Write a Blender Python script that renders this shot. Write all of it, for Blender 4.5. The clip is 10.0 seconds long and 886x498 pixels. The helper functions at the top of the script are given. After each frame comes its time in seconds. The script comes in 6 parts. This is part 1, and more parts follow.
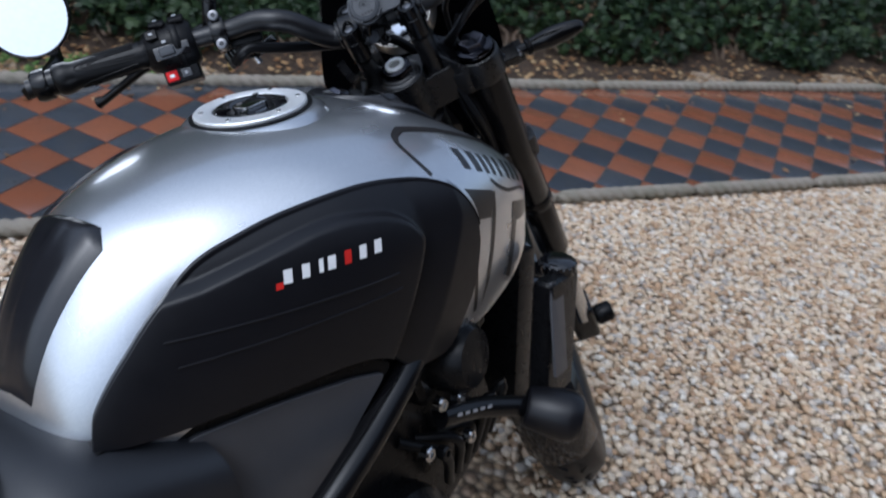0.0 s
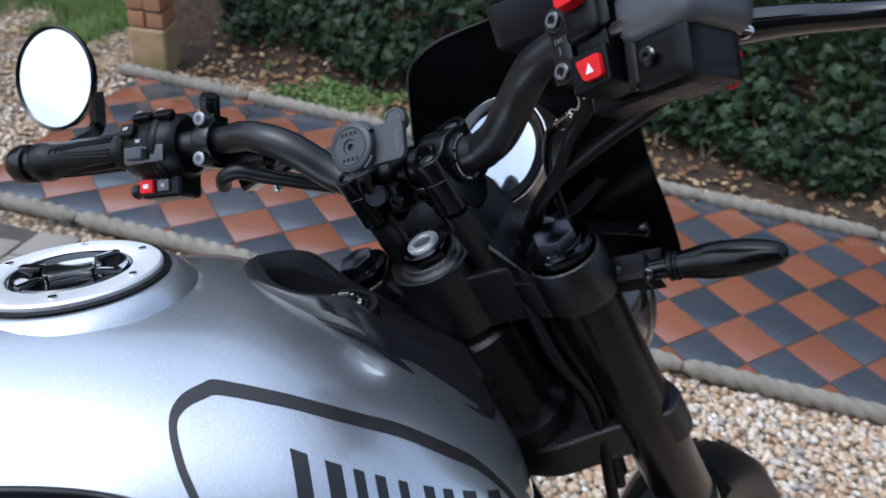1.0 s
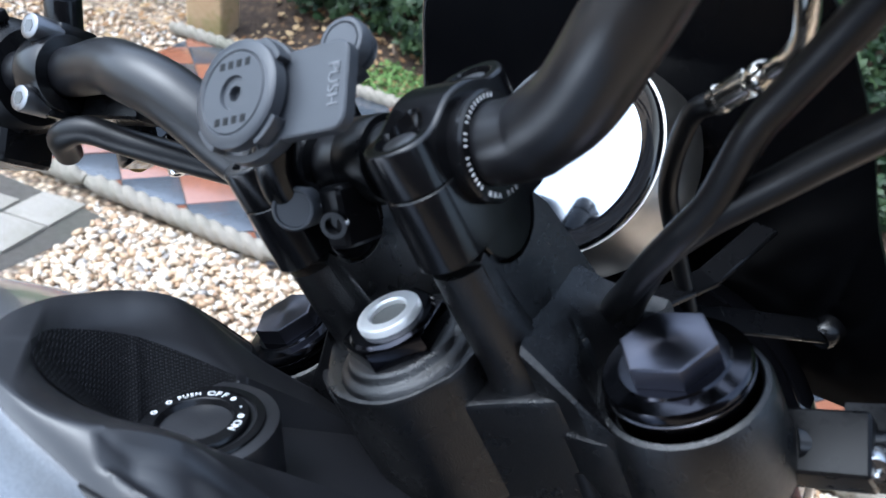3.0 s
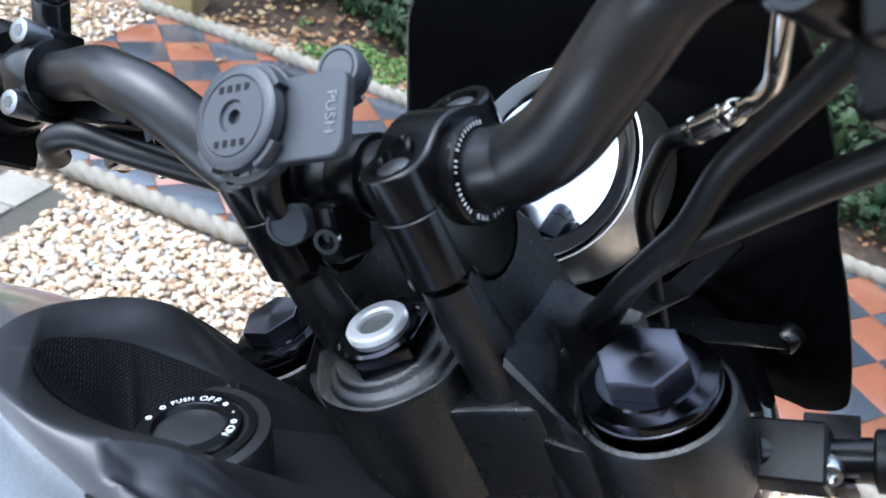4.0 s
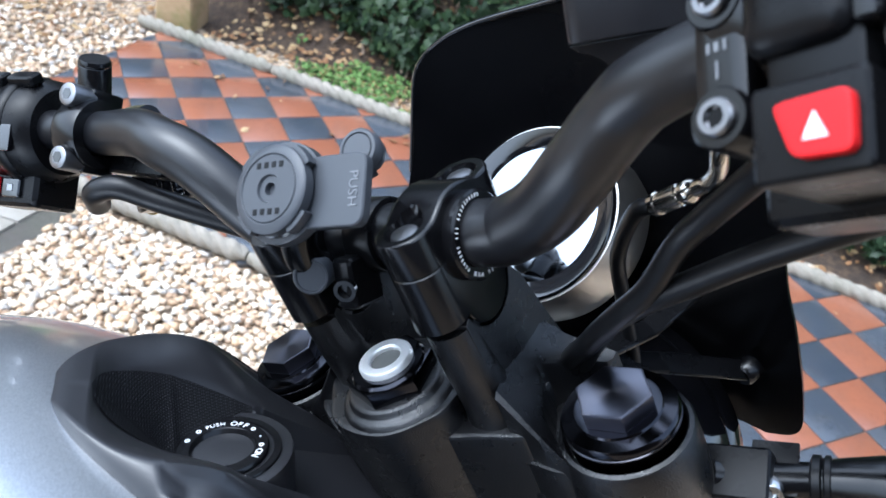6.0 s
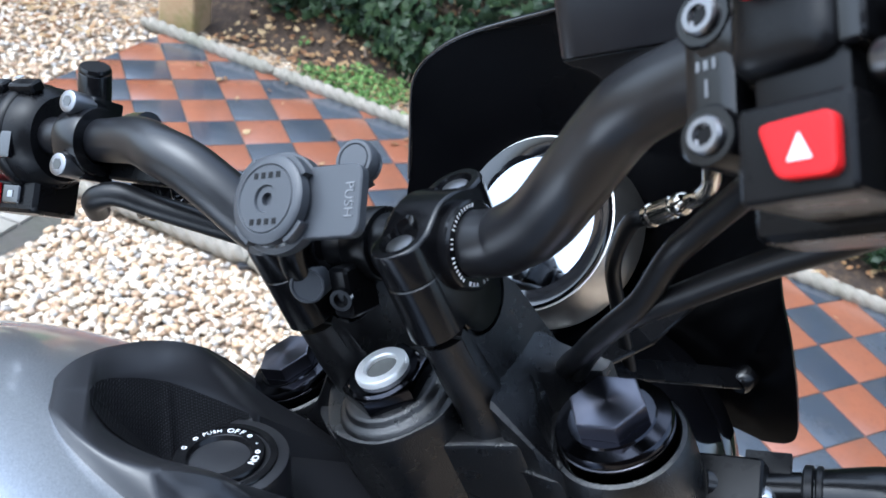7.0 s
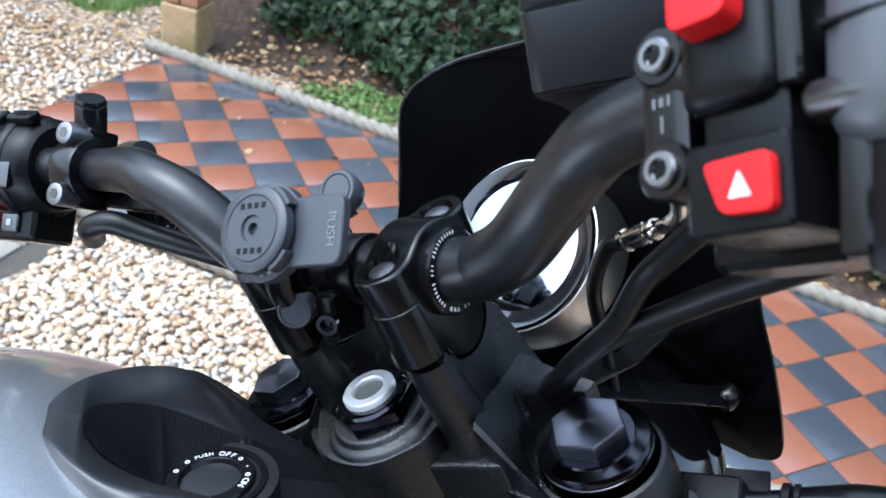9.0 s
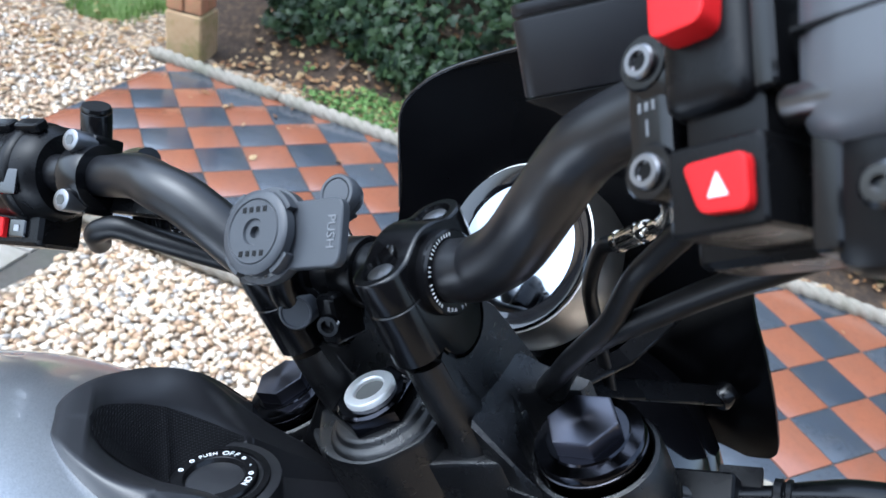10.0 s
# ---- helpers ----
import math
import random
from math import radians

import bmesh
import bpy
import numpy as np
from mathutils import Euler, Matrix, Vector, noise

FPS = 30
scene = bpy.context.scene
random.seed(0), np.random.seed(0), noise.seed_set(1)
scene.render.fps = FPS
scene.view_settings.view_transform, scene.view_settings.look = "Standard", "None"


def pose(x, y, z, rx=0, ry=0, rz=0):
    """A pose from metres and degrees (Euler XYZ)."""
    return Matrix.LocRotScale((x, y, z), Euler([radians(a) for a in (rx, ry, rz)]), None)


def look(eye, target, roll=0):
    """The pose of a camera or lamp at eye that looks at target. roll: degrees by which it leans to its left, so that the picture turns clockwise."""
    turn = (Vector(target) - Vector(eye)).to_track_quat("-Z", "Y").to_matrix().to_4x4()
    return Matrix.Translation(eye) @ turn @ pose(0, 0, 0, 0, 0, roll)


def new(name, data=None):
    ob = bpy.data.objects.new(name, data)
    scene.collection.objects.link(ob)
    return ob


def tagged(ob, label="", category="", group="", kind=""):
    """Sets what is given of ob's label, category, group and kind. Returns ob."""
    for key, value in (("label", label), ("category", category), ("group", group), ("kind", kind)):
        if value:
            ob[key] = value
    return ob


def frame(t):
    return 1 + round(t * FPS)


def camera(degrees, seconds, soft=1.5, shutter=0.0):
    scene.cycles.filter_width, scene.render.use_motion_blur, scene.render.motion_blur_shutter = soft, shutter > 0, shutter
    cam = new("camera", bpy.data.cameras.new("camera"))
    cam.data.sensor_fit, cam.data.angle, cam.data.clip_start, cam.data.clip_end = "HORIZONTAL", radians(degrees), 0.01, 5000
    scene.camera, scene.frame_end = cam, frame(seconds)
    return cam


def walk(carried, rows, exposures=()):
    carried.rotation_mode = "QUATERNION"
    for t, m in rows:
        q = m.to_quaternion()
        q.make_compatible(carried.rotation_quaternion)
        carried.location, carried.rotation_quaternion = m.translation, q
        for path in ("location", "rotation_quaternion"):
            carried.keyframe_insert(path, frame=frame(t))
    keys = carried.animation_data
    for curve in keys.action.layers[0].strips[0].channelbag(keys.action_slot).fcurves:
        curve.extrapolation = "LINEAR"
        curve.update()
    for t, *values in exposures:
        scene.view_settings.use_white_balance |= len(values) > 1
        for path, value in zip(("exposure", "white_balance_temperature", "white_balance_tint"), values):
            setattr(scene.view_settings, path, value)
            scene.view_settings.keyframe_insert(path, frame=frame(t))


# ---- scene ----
cam = camera(59.1, 10.0, shutter=0.14)
cam.data.dof.use_dof = True
cam.data.dof.focus_distance = 0.47
cam.data.dof.aperture_fstop = 15.0
PATH = [
    (0, (-0.98, -2.405, 1.445), (-0.277, -0.928, 0.294), 10.5),
    (0.3, (-0.796, -2.27, 1.45), (-0.433, -0.689, 0.28), 7.8),
    (0.5, (-0.707, -2.191, 1.449), (-0.525, -0.576, 0.282), 6.8),
    (0.7, (-0.614, -2.104, 1.428), (-0.654, -0.463, 0.285), 6.2),
    (1, (-0.535, -1.987, 1.398), (-0.849, -0.374, 0.258), 6.4),
    (1.5, (-0.577, -1.804, 1.3), (-1.109, -0.258, 0.147), 7.6),
    (2, (-0.604, -1.715, 1.257), (-1.181, -0.183, 0.108), 8.4),
    (2.5, (-0.578, -1.699, 1.237), (-1.107, -0.143, 0.098), 9.1),
    (3, (-0.571, -1.694, 1.238), (-1.026, -0.121, 0.089), 10.9),
    (4.5, (-0.582, -1.713, 1.275), (-0.932, -0.138, 0.094), 13.8),
    (5, (-0.575, -1.729, 1.293), (-0.925, -0.145, 0.123), 14.0),
    (5.5, (-0.579, -1.732, 1.294), (-0.933, -0.138, 0.14), 14.0),
    (6, (-0.58, -1.733, 1.298), (-0.937, -0.137, 0.147), 14.0),
    (7.5, (-0.576, -1.732, 1.306), (-0.942, -0.13, 0.165), 14.2),
    (8, (-0.572, -1.732, 1.311), (-0.948, -0.123, 0.184), 13.7),
    (8.5, (-0.568, -1.732, 1.313), (-0.951, -0.123, 0.188), 13.3),
    (9, (-0.569, -1.734, 1.314), (-0.957, -0.123, 0.194), 13.1),
    (9.5, (-0.567, -1.738, 1.316), (-0.961, -0.125, 0.201), 12.9),
    (10, (-0.564, -1.74, 1.318), (-0.967, -0.127, 0.206), 12.5),
]
walk(cam, [(t, look(eye, target, roll)) for t, eye, target, roll in PATH], exposures=[(0.0, 0.34, 5350, 8), (1.0, 0.74, 5350, 8), (1.6, 0.80, 5350, 7), (2.3, 1.62, 5250, 5), (4.5, 1.97, 5250, 5), (10.0, 1.84, 5200, 4)])

# ---------------------------------------------------------------- light
world = bpy.data.worlds.new("overcast_sky")
scene.world = world
world.use_nodes = True
wn = world.node_tree.nodes
sky = wn.new("ShaderNodeTexSky")
sky.sky_type = 'NISHITA'
sky.sun_disc = False
sky.sun_elevation = radians(62)
sky.sun_rotation = radians(245)
sky.air_density = 1.0
sky.dust_density = 5.0
sky.ozone_density = 1.0
wn["Background"].inputs[1].default_value = 0.15
cloud = wn.new("ShaderNodeHueSaturation")
cloud.inputs["Saturation"].default_value = 0.50
world.node_tree.links.new(sky.outputs[0], cloud.inputs["Color"])
world.node_tree.links.new(cloud.outputs[0], wn["Background"].inputs[0])
sun_data = bpy.data.lights.new("sun", 'SUN')
sun_data.energy = 0.3
sun_data.angle = radians(110)
sun_data.color = (1.0, 0.98, 0.95)
sun = new("sun", sun_data)
sun.matrix_world = look((-3.0, -1.4, 6.2), (0, 0, 0))


# ---------------------------------------------------------------- materials
class Nodes:
    """A small builder for node materials."""

    def __init__(self, name):
        self.mat = bpy.data.materials.new(name)
        self.mat.use_nodes = True
        self.tree = self.mat.node_tree
        self.bsdf = self.tree.nodes["Principled BSDF"]

    def add(self, kind, **values):
        node = self.tree.nodes.new("ShaderNode" + kind)
        for key, value in values.items():
            node.inputs[key.replace("_", " ")].default_value = value
        return node

    def link(self, a, b):
        self.tree.links.new(a, b)

    def coord(self, space="Object"):
        return self.tree.nodes.new("ShaderNodeTexCoord").outputs[space]

    def noise(self, scale, detail=4.0, rough=0.55, space="Object", at=None):
        n = self.add("TexNoise", Scale=scale, Detail=detail, Roughness=rough)
        self.link(self.coord(space) if at is None else at, n.inputs["Vector"])
        return n.outputs["Fac"]

    def ramp(self, fac, stops):
        n = self.tree.nodes.new("ShaderNodeValToRGB")
        while len(n.color_ramp.elements) < len(stops):
            n.color_ramp.elements.new(0.5)
        for e, (p, c) in zip(n.color_ramp.elements, stops):
            e.position, e.color = p, (*c, 1) if len(c) == 3 else c
        self.link(fac, n.inputs[0])
        return n.outputs[0]

    def grey(self, fac, lo, hi, a=0.3, b=0.7):
        return self.ramp(fac, [(a, (lo,) * 3), (b, (hi,) * 3)])

    def mix(self, fac, a, b, kind='MIX'):
        n = self.tree.nodes.new("ShaderNodeMix")
        n.data_type, n.blend_type = 'RGBA', kind
        for socket, value in ((n.inputs[0], fac), (n.inputs[6], a), (n.inputs[7], b)):
            if hasattr(value, "is_linked"):
                self.link(value, socket)
            elif isinstance(value, (int, float)):
                socket.default_value = value
            else:
                socket.default_value = (*value, 1)
        return n.outputs[2]

    def bump(self, height, strength, distance, normal=None):
        n = self.add("Bump", Strength=strength, Distance=distance)
        self.link(height, n.inputs["Height"])
        if normal is not None:
            self.link(normal, n.inputs["Normal"])
        return n.outputs[0]

    def out(self, color=None, rough=None, metal=None, normal=None, **more):
        for key, value in (("Base Color", color), ("Roughness", rough), ("Metallic", metal), ("Normal", normal)):
            if value is None:
                continue
            if hasattr(value, "is_linked"):
                self.link(value, self.bsdf.inputs[key])
            elif isinstance(value, tuple):
                self.bsdf.inputs[key].default_value = (*value, 1)
            else:
                self.bsdf.inputs[key].default_value = value
        for key, value in more.items():
            self.bsdf.inputs[key.replace("_", " ")].default_value = value
        return self.mat


def plastic(name, color, rough, grain=900.0, strength=0.15, dust=0.25, metal=0.0, coat=0.0, spec=0.32):
    """Moulded or painted surface with fine grain and a little dust."""
    m = Nodes(name)
    dusty = m.grey(m.noise(60.0, 6.0, 0.7), 0.0, dust, 0.45, 0.85)
    base = m.mix(m.noise(25.0, 3.0), color, tuple(min(1, c * 1.35 + 0.002) for c in color))
    base = m.mix(dusty, base, (0.05, 0.05, 0.05))
    r = m.grey(m.noise(90.0, 5.0), max(0.02, rough - 0.025), min(1, rough + 0.035))
    return m.out(base, r, metal, m.bump(m.noise(grain * 2.6, 2.0), strength, 0.00012), Coat_Weight=coat, Coat_Roughness=0.06, Specular_IOR_Level=spec)


def bright_metal(name, color, rough, scratch=400.0):
    m = Nodes(name)
    base = m.mix(m.noise(120.0, 5.0), color, tuple(c * 0.86 for c in color))
    return m.out(base, m.grey(m.noise(scratch, 4.0), rough * 0.85, rough * 1.2), 1.0)


def silver_paint():
    """Metallic silver with fine flake under clear coat."""
    m = Nodes("silver_metallic_paint")
    flake = m.add("TexVoronoi", Scale=3500.0)
    m.link(m.coord(), flake.inputs["Vector"])
    tone = m.mix(m.grey(flake.outputs["Color"], 0.0, 1.0, 0.2, 0.8), (0.48, 0.50, 0.53), (0.70, 0.72, 0.75))
    r = m.grey(m.noise(14.0, 2.0), 0.27, 0.30)
    return m.out(tone, r, 0.9, None, Coat_Weight=1.0, Coat_Roughness=0.02)


def decal(name, color, rough=0.35):
    m = Nodes(name)
    base = m.mix(m.noise(70.0, 4.0), color, tuple(c * 0.8 for c in color))
    return m.out(base, rough, 0.0, None, Coat_Weight=0.25, Coat_Roughness=0.08)


def cast_black():
    """Crackle-textured black paint on castings."""
    m = Nodes("textured_black_casting")
    v = m.add("TexVoronoi", Scale=1700.0)
    m.link(m.coord(), v.inputs["Vector"])
    base = m.mix(m.noise(30.0, 4.0), (0.0015, 0.0015, 0.002), (0.003, 0.003, 0.0035))
    h = m.bump(v.outputs["Distance"], 0.55, 0.00032)
    return m.out(base, m.grey(m.noise(80.0, 4.0), 0.26, 0.31), 0.0, h, Specular_IOR_Level=0.62)


def perforated():
    """Black plastic with a fine dot grid."""
    m = Nodes("dot_textured_plastic")
    v = m.add("TexVoronoi", Scale=900.0, Randomness=0.0)
    m.link(m.coord(), v.inputs["Vector"])
    dots = m.grey(v.outputs["Distance"], 1.0, 0.0, 0.25, 0.4)
    base = m.mix(dots, (0.002, 0.002, 0.0025), (0.020, 0.020, 0.023))
    return m.out(base, 0.5, 0.0, m.bump(dots, 0.5, 0.0008), Specular_IOR_Level=0.15)


def anodised():
    """Black anodised aluminium with radial turning marks."""
    m = Nodes("turned_black_anodised_aluminium")
    grad = m.tree.nodes.new("ShaderNodeTexGradient")
    grad.gradient_type = 'RADIAL'
    m.link(m.coord("Object"), grad.inputs[0])
    base = m.mix(m.noise(200.0, 3.0), (0.15, 0.15, 0.18), (0.165, 0.165, 0.195))
    m.out(base, m.grey(m.noise(300.0, 3.0), 0.30, 0.33), 1.0, None, Anisotropic=0.75)
    tan = m.tree.nodes.new("ShaderNodeTangent")
    tan.direction_type, tan.axis = 'RADIAL', 'Z'
    m.link(tan.outputs[0], m.bsdf.inputs["Tangent"])
    return m.mat


def tile_paint(name, a, b, dirt):
    m = Nodes(name)
    info = m.tree.nodes.new("ShaderNodeObjectInfo")
    tone = m.mix(info.outputs["Random"], a, b)
    pos = m.tree.nodes.new("ShaderNodeNewGeometry").outputs["Position"]
    tone = m.mix(m.grey(m.noise(7.0, 8.0, 0.7, at=pos), 0.0, 0.55, 0.45, 0.8), tone, dirt)
    tone = m.mix(m.grey(m.noise(60.0, 5.0, 0.7, at=pos), 0.0, 0.35, 0.5, 0.8), tone, tuple(c * 0.5 for c in a))
    wet = m.grey(m.noise(4.0, 6.0, 0.6, at=pos), 0.10, 0.26, 0.35, 0.65)
    return m.out(tone, wet, 0.0, m.bump(m.noise(90.0, 6.0, 0.7, at=pos), 0.20, 0.003), Specular_IOR_Level=1.0, Coat_Weight=0.6, Coat_Roughness=0.12)


def pebble_paint():
    m = Nodes("river_gravel")
    g = m.tree.nodes.new("ShaderNodeNewGeometry")
    tone = m.ramp(g.outputs["Random Per Island"], [(0.0, (0.24, 0.15, 0.09)), (0.14, (0.50, 0.33, 0.19)), (0.34, (0.62, 0.48, 0.33)), (0.55, (0.72, 0.62, 0.48)), (0.72, (0.46, 0.31, 0.20)), (0.86, (0.78, 0.73, 0.64)), (0.95, (0.34, 0.31, 0.28))])
    tone = m.mix(m.grey(m.noise(120.0, 6.0, 0.7, at=g.outputs["Position"]), 0.0, 0.6, 0.4, 0.8), tone, (0.24, 0.17, 0.10))
    return m.out(tone, m.grey(m.noise(40.0, 4.0), 0.35, 0.75), 0.0, m.bump(m.noise(260.0, 5.0, at=g.outputs["Position"]), 0.4, 0.002))


def ground_paint():
    m = Nodes("gravel_bed")
    v = m.add("TexVoronoi", Scale=48.0)
    m.link(m.coord(), v.inputs["Vector"])
    sep = m.tree.nodes.new("ShaderNodeSeparateColor")
    m.link(v.outputs["Color"], sep.inputs[0])
    tone = m.ramp(sep.outputs[0], [(0.0, (0.14, 0.09, 0.055)), (0.3, (0.42, 0.29, 0.17)), (0.6, (0.55, 0.44, 0.31)), (0.85, (0.34, 0.23, 0.15)), (1.0, (0.64, 0.58, 0.48))])
    # shade in the gaps between stones, painted into the bed's colour
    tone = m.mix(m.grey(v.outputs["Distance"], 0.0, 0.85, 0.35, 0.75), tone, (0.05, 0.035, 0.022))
    tone = m.mix(m.grey(m.noise(1.2, 5.0), 0.0, 0.4, 0.4, 0.8), tone, (0.22, 0.16, 0.10))
    return m.out(tone, 0.8, 0.0, m.bump(m.grey(v.outputs["Distance"], 1.0, 0.0, 0.1, 0.8), 1.0, 0.012))


def soil_paint():
    m = Nodes("leaf_litter_soil")
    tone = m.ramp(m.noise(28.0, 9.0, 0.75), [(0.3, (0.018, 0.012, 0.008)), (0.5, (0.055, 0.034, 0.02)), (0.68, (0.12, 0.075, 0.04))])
    return m.out(tone, 0.9, 0.0, m.bump(m.noise(60.0, 8.0, 0.75), 1.0, 0.02))


def leaf_paint(name, a, b, c, rough=0.45):
    m = Nodes(name)
    g = m.tree.nodes.new("ShaderNodeNewGeometry")
    tone = m.ramp(g.outputs["Random Per Island"], [(0.0, a), (0.5, b), (1.0, c)])
    tone = m.mix(m.grey(m.noise(90.0, 4.0, at=g.outputs["Position"]), 0.0, 0.5), tone, a)
    return m.out(tone, rough, 0.0, None, Specular_IOR_Level=0.2)


def stone_paint(name, a, b, moss, amount, scale=14.0):
    m = Nodes(name)
    tone = m.mix(m.noise(scale, 8.0, 0.7), a, b)
    tone = m.mix(m.grey(m.noise(6.0, 6.0, 0.7), 0.0, amount, 0.45, 0.7), tone, moss)
    return m.out(tone, m.grey(m.noise(50.0, 4.0), 0.7, 0.95), 0.0, m.bump(m.noise(120.0, 8.0, 0.75), 0.7, 0.006))


def glass_dark(name, tint, rough=0.03):
    m = Nodes(name)
    base = m.mix(m.noise(15.0, 3.0), tint, tuple(c * 1.3 for c in tint))
    return m.out(base, m.grey(m.noise(30.0, 5.0), rough, rough + 0.05), 0.0, None, Coat_Weight=1.0, Coat_Roughness=0.02)


SILVER = silver_paint()
SATIN = plastic("satin_black_paint", (0.002, 0.002, 0.0025), 0.20, 1200.0, 0.04, 0.01, spec=0.36)
BAR = plastic("satin_black_handlebar", (0.003, 0.003, 0.004), 0.34, 1500.0, 0.12, 0.01, spec=0.48)
MATT = plastic("matt_black_plastic", (0.003, 0.003, 0.0035), 0.28, 900.0, 0.15, 0.008, spec=0.15)
PANEL = plastic("grained_black_plastic", (0.004, 0.004, 0.0055), 0.34, 1100.0, 0.12, 0.01, spec=0.33)
SIDE = plastic("grey_black_side_plastic", (0.045, 0.045, 0.050), 0.42, 1100.0, 0.2, 0.03, spec=0.55)
RUBBER = plastic("black_rubber", (0.003, 0.003, 0.0035), 0.36, 500.0, 0.12, 0.01, spec=0.24)
GREYPLASTIC = plastic("dark_grey_nylon", (0.030, 0.033, 0.039), 0.45, 900.0, 0.15, 0.04, spec=0.5)
VINYL = plastic("black_seat_vinyl", (0.010, 0.011, 0.014), 0.42, 700.0, 0.3, 0.05, spec=0.5)
GLOSS = plastic("gloss_black_plastic", (0.003, 0.003, 0.004), 0.10, 300.0, 0.02, 0.02, coat=1.0)
CAST = cast_black()
DOTS = perforated()
ANOD = anodised()
ALLOY = bright_metal("bare_aluminium", (0.94, 0.94, 0.93), 0.58)
BLACKMETAL = bright_metal("polished_black_anodising", (0.042, 0.042, 0.049), 0.13)
WARMSTEEL = bright_metal("warm_plated_steel", (0.66, 0.61, 0.53), 0.16)
CHROME = bright_metal("polished_steel", (0.62, 0.62, 0.62), 0.14)
CHAMPAGNE = bright_metal("satin_silver_bezel", (0.66, 0.64, 0.60), 0.35)
MIRRORGLASS = bright_metal("mirror_glass", (0.92, 0.93, 0.94), 0.01)
DIALGLASS = bright_metal("dial_reflector_glass", (0.42, 0.45, 0.50), 0.05)
COVERMAT = plastic("satin_grained_cover", (0.007, 0.007, 0.0085), 0.37, 700.0, 0.5, 0.02, spec=0.62)
BRASS = bright_metal("dull_brass", (0.45, 0.31, 0.12), 0.3)
BOLTSTEEL = bright_metal("dark_bolt_steel", (0.24, 0.24, 0.25), 0.34)
SLEEVE = plastic("grey_throttle_sleeve", (0.055, 0.058, 0.066), 0.36, 900.0, 0.15, 0.03, spec=0.6)
DULLSTEEL = bright_metal("dull_grey_key_steel", (0.34, 0.34, 0.34), 0.42)
STEEL = bright_metal("dull_bolt_steel", (0.13, 0.13, 0.135), 0.34)
PADMAT = plastic("smooth_black_pad", (0.006, 0.006, 0.008), 0.22, 900.0, 0.08, 0.03, spec=0.6)
LENSGLASS = glass_dark("headlight_glass", (0.03, 0.032, 0.036), 0.03)
SMOKED = plastic("smoked_black_screen", (0.0015, 0.0015, 0.002), 0.20, 1200.0, 0.02, 0.004, spec=0.07)
RED = plastic("red_button_plastic", (0.50, 0.010, 0.012), 0.42, 600.0, 0.1, 0.01, spec=0.18)
REDDECAL = decal("red_decal", (0.55, 0.02, 0.015))
WHITE = decal("white_print", (0.8, 0.8, 0.8))
BLACKDECAL = decal("black_decal", (0.008, 0.008, 0.009))
GREYDECAL = decal("dark_grey_decal", (0.016, 0.014, 0.014))
DIMPRINT = decal("dim_grey_print", (0.14, 0.145, 0.155), 0.5)
GREYPRINT = decal("grey_print", (0.33, 0.34, 0.36))
TILE_RED = tile_paint("red_quarry_tile", (0.205, 0.072, 0.037), (0.255, 0.096, 0.052), (0.13, 0.072, 0.050))
TILE_BLUE = tile_paint("slate_blue_quarry_tile", (0.036, 0.043, 0.056), (0.062, 0.07, 0.085), (0.085, 0.075, 0.065))
GROUT = stone_paint("dark_grout", (0.05, 0.045, 0.038), (0.10, 0.085, 0.07), (0.05, 0.06, 0.03), 0.3)
PEBBLE = pebble_paint()
GRAVEL = ground_paint()
SOIL = soil_paint()
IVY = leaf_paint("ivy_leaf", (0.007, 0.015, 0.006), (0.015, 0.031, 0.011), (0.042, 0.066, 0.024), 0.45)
WEED = leaf_paint("weed_leaf", (0.05, 0.10, 0.02), (0.11, 0.19, 0.045), (0.20, 0.29, 0.09))
GRASS = leaf_paint("grass_blade", (0.06, 0.12, 0.02), (0.12, 0.21, 0.04), (0.20, 0.28, 0.08), 0.55)
LITTER = leaf_paint("dead_leaf", (0.13, 0.06, 0.025), (0.28, 0.17, 0.08), (0.46, 0.34, 0.18), 0.7)
TWIG = stone_paint("ivy_stem", (0.09, 0.06, 0.04), (0.17, 0.12, 0.08), (0.05, 0.06, 0.03), 0.4)
ROPE = stone_paint("weathered_rope_edging", (0.20, 0.175, 0.14), (0.31, 0.275, 0.225), (0.11, 0.115, 0.07), 0.55)
BRICK = stone_paint("worn_red_brick", (0.38, 0.14, 0.07), (0.50, 0.24, 0.13), (0.22, 0.19, 0.08), 0.6)
SANDSTONE = stone_paint("mossy_sandstone", (0.34, 0.20, 0.09), (0.52, 0.38, 0.22), (0.17, 0.17, 0.04), 0.9, 22.0)
SETT = stone_paint("grey_paving_sett", (0.24, 0.215, 0.18), (0.37, 0.335, 0.285), (0.17, 0.155, 0.11), 0.45, 30.0)


# ---------------------------------------------------------------- mesh helpers
WORLD = {}


def finish(name, bm, material, smooth=40):
    bmesh.ops.recalc_face_normals(bm, faces=bm.faces[:])
    me = bpy.data.meshes.new(name)
    bm.to_mesh(me)
    bm.free()
    for p in me.polygons:
        p.use_smooth = True
    if smooth is not None:
        me.set_sharp_from_angle(angle=radians(smooth))
    else:
        for p in me.polygons:
            p.use_smooth = False
    me.materials.append(material)
    return me


def part(name, bm, material, parent, label="", at=None, smooth=40):
    """Links a bmesh, built in the frame at, as one mesh under parent."""
    ob = new(name, finish(name, bm, material, smooth))
    m = WORLD[parent.name] if at is None else at
    ob.parent = parent
    ob.matrix_basis = WORLD[parent.name].inverted() @ m
    WORLD[ob.name] = m
    if label:
        tagged(ob, label)
    return ob


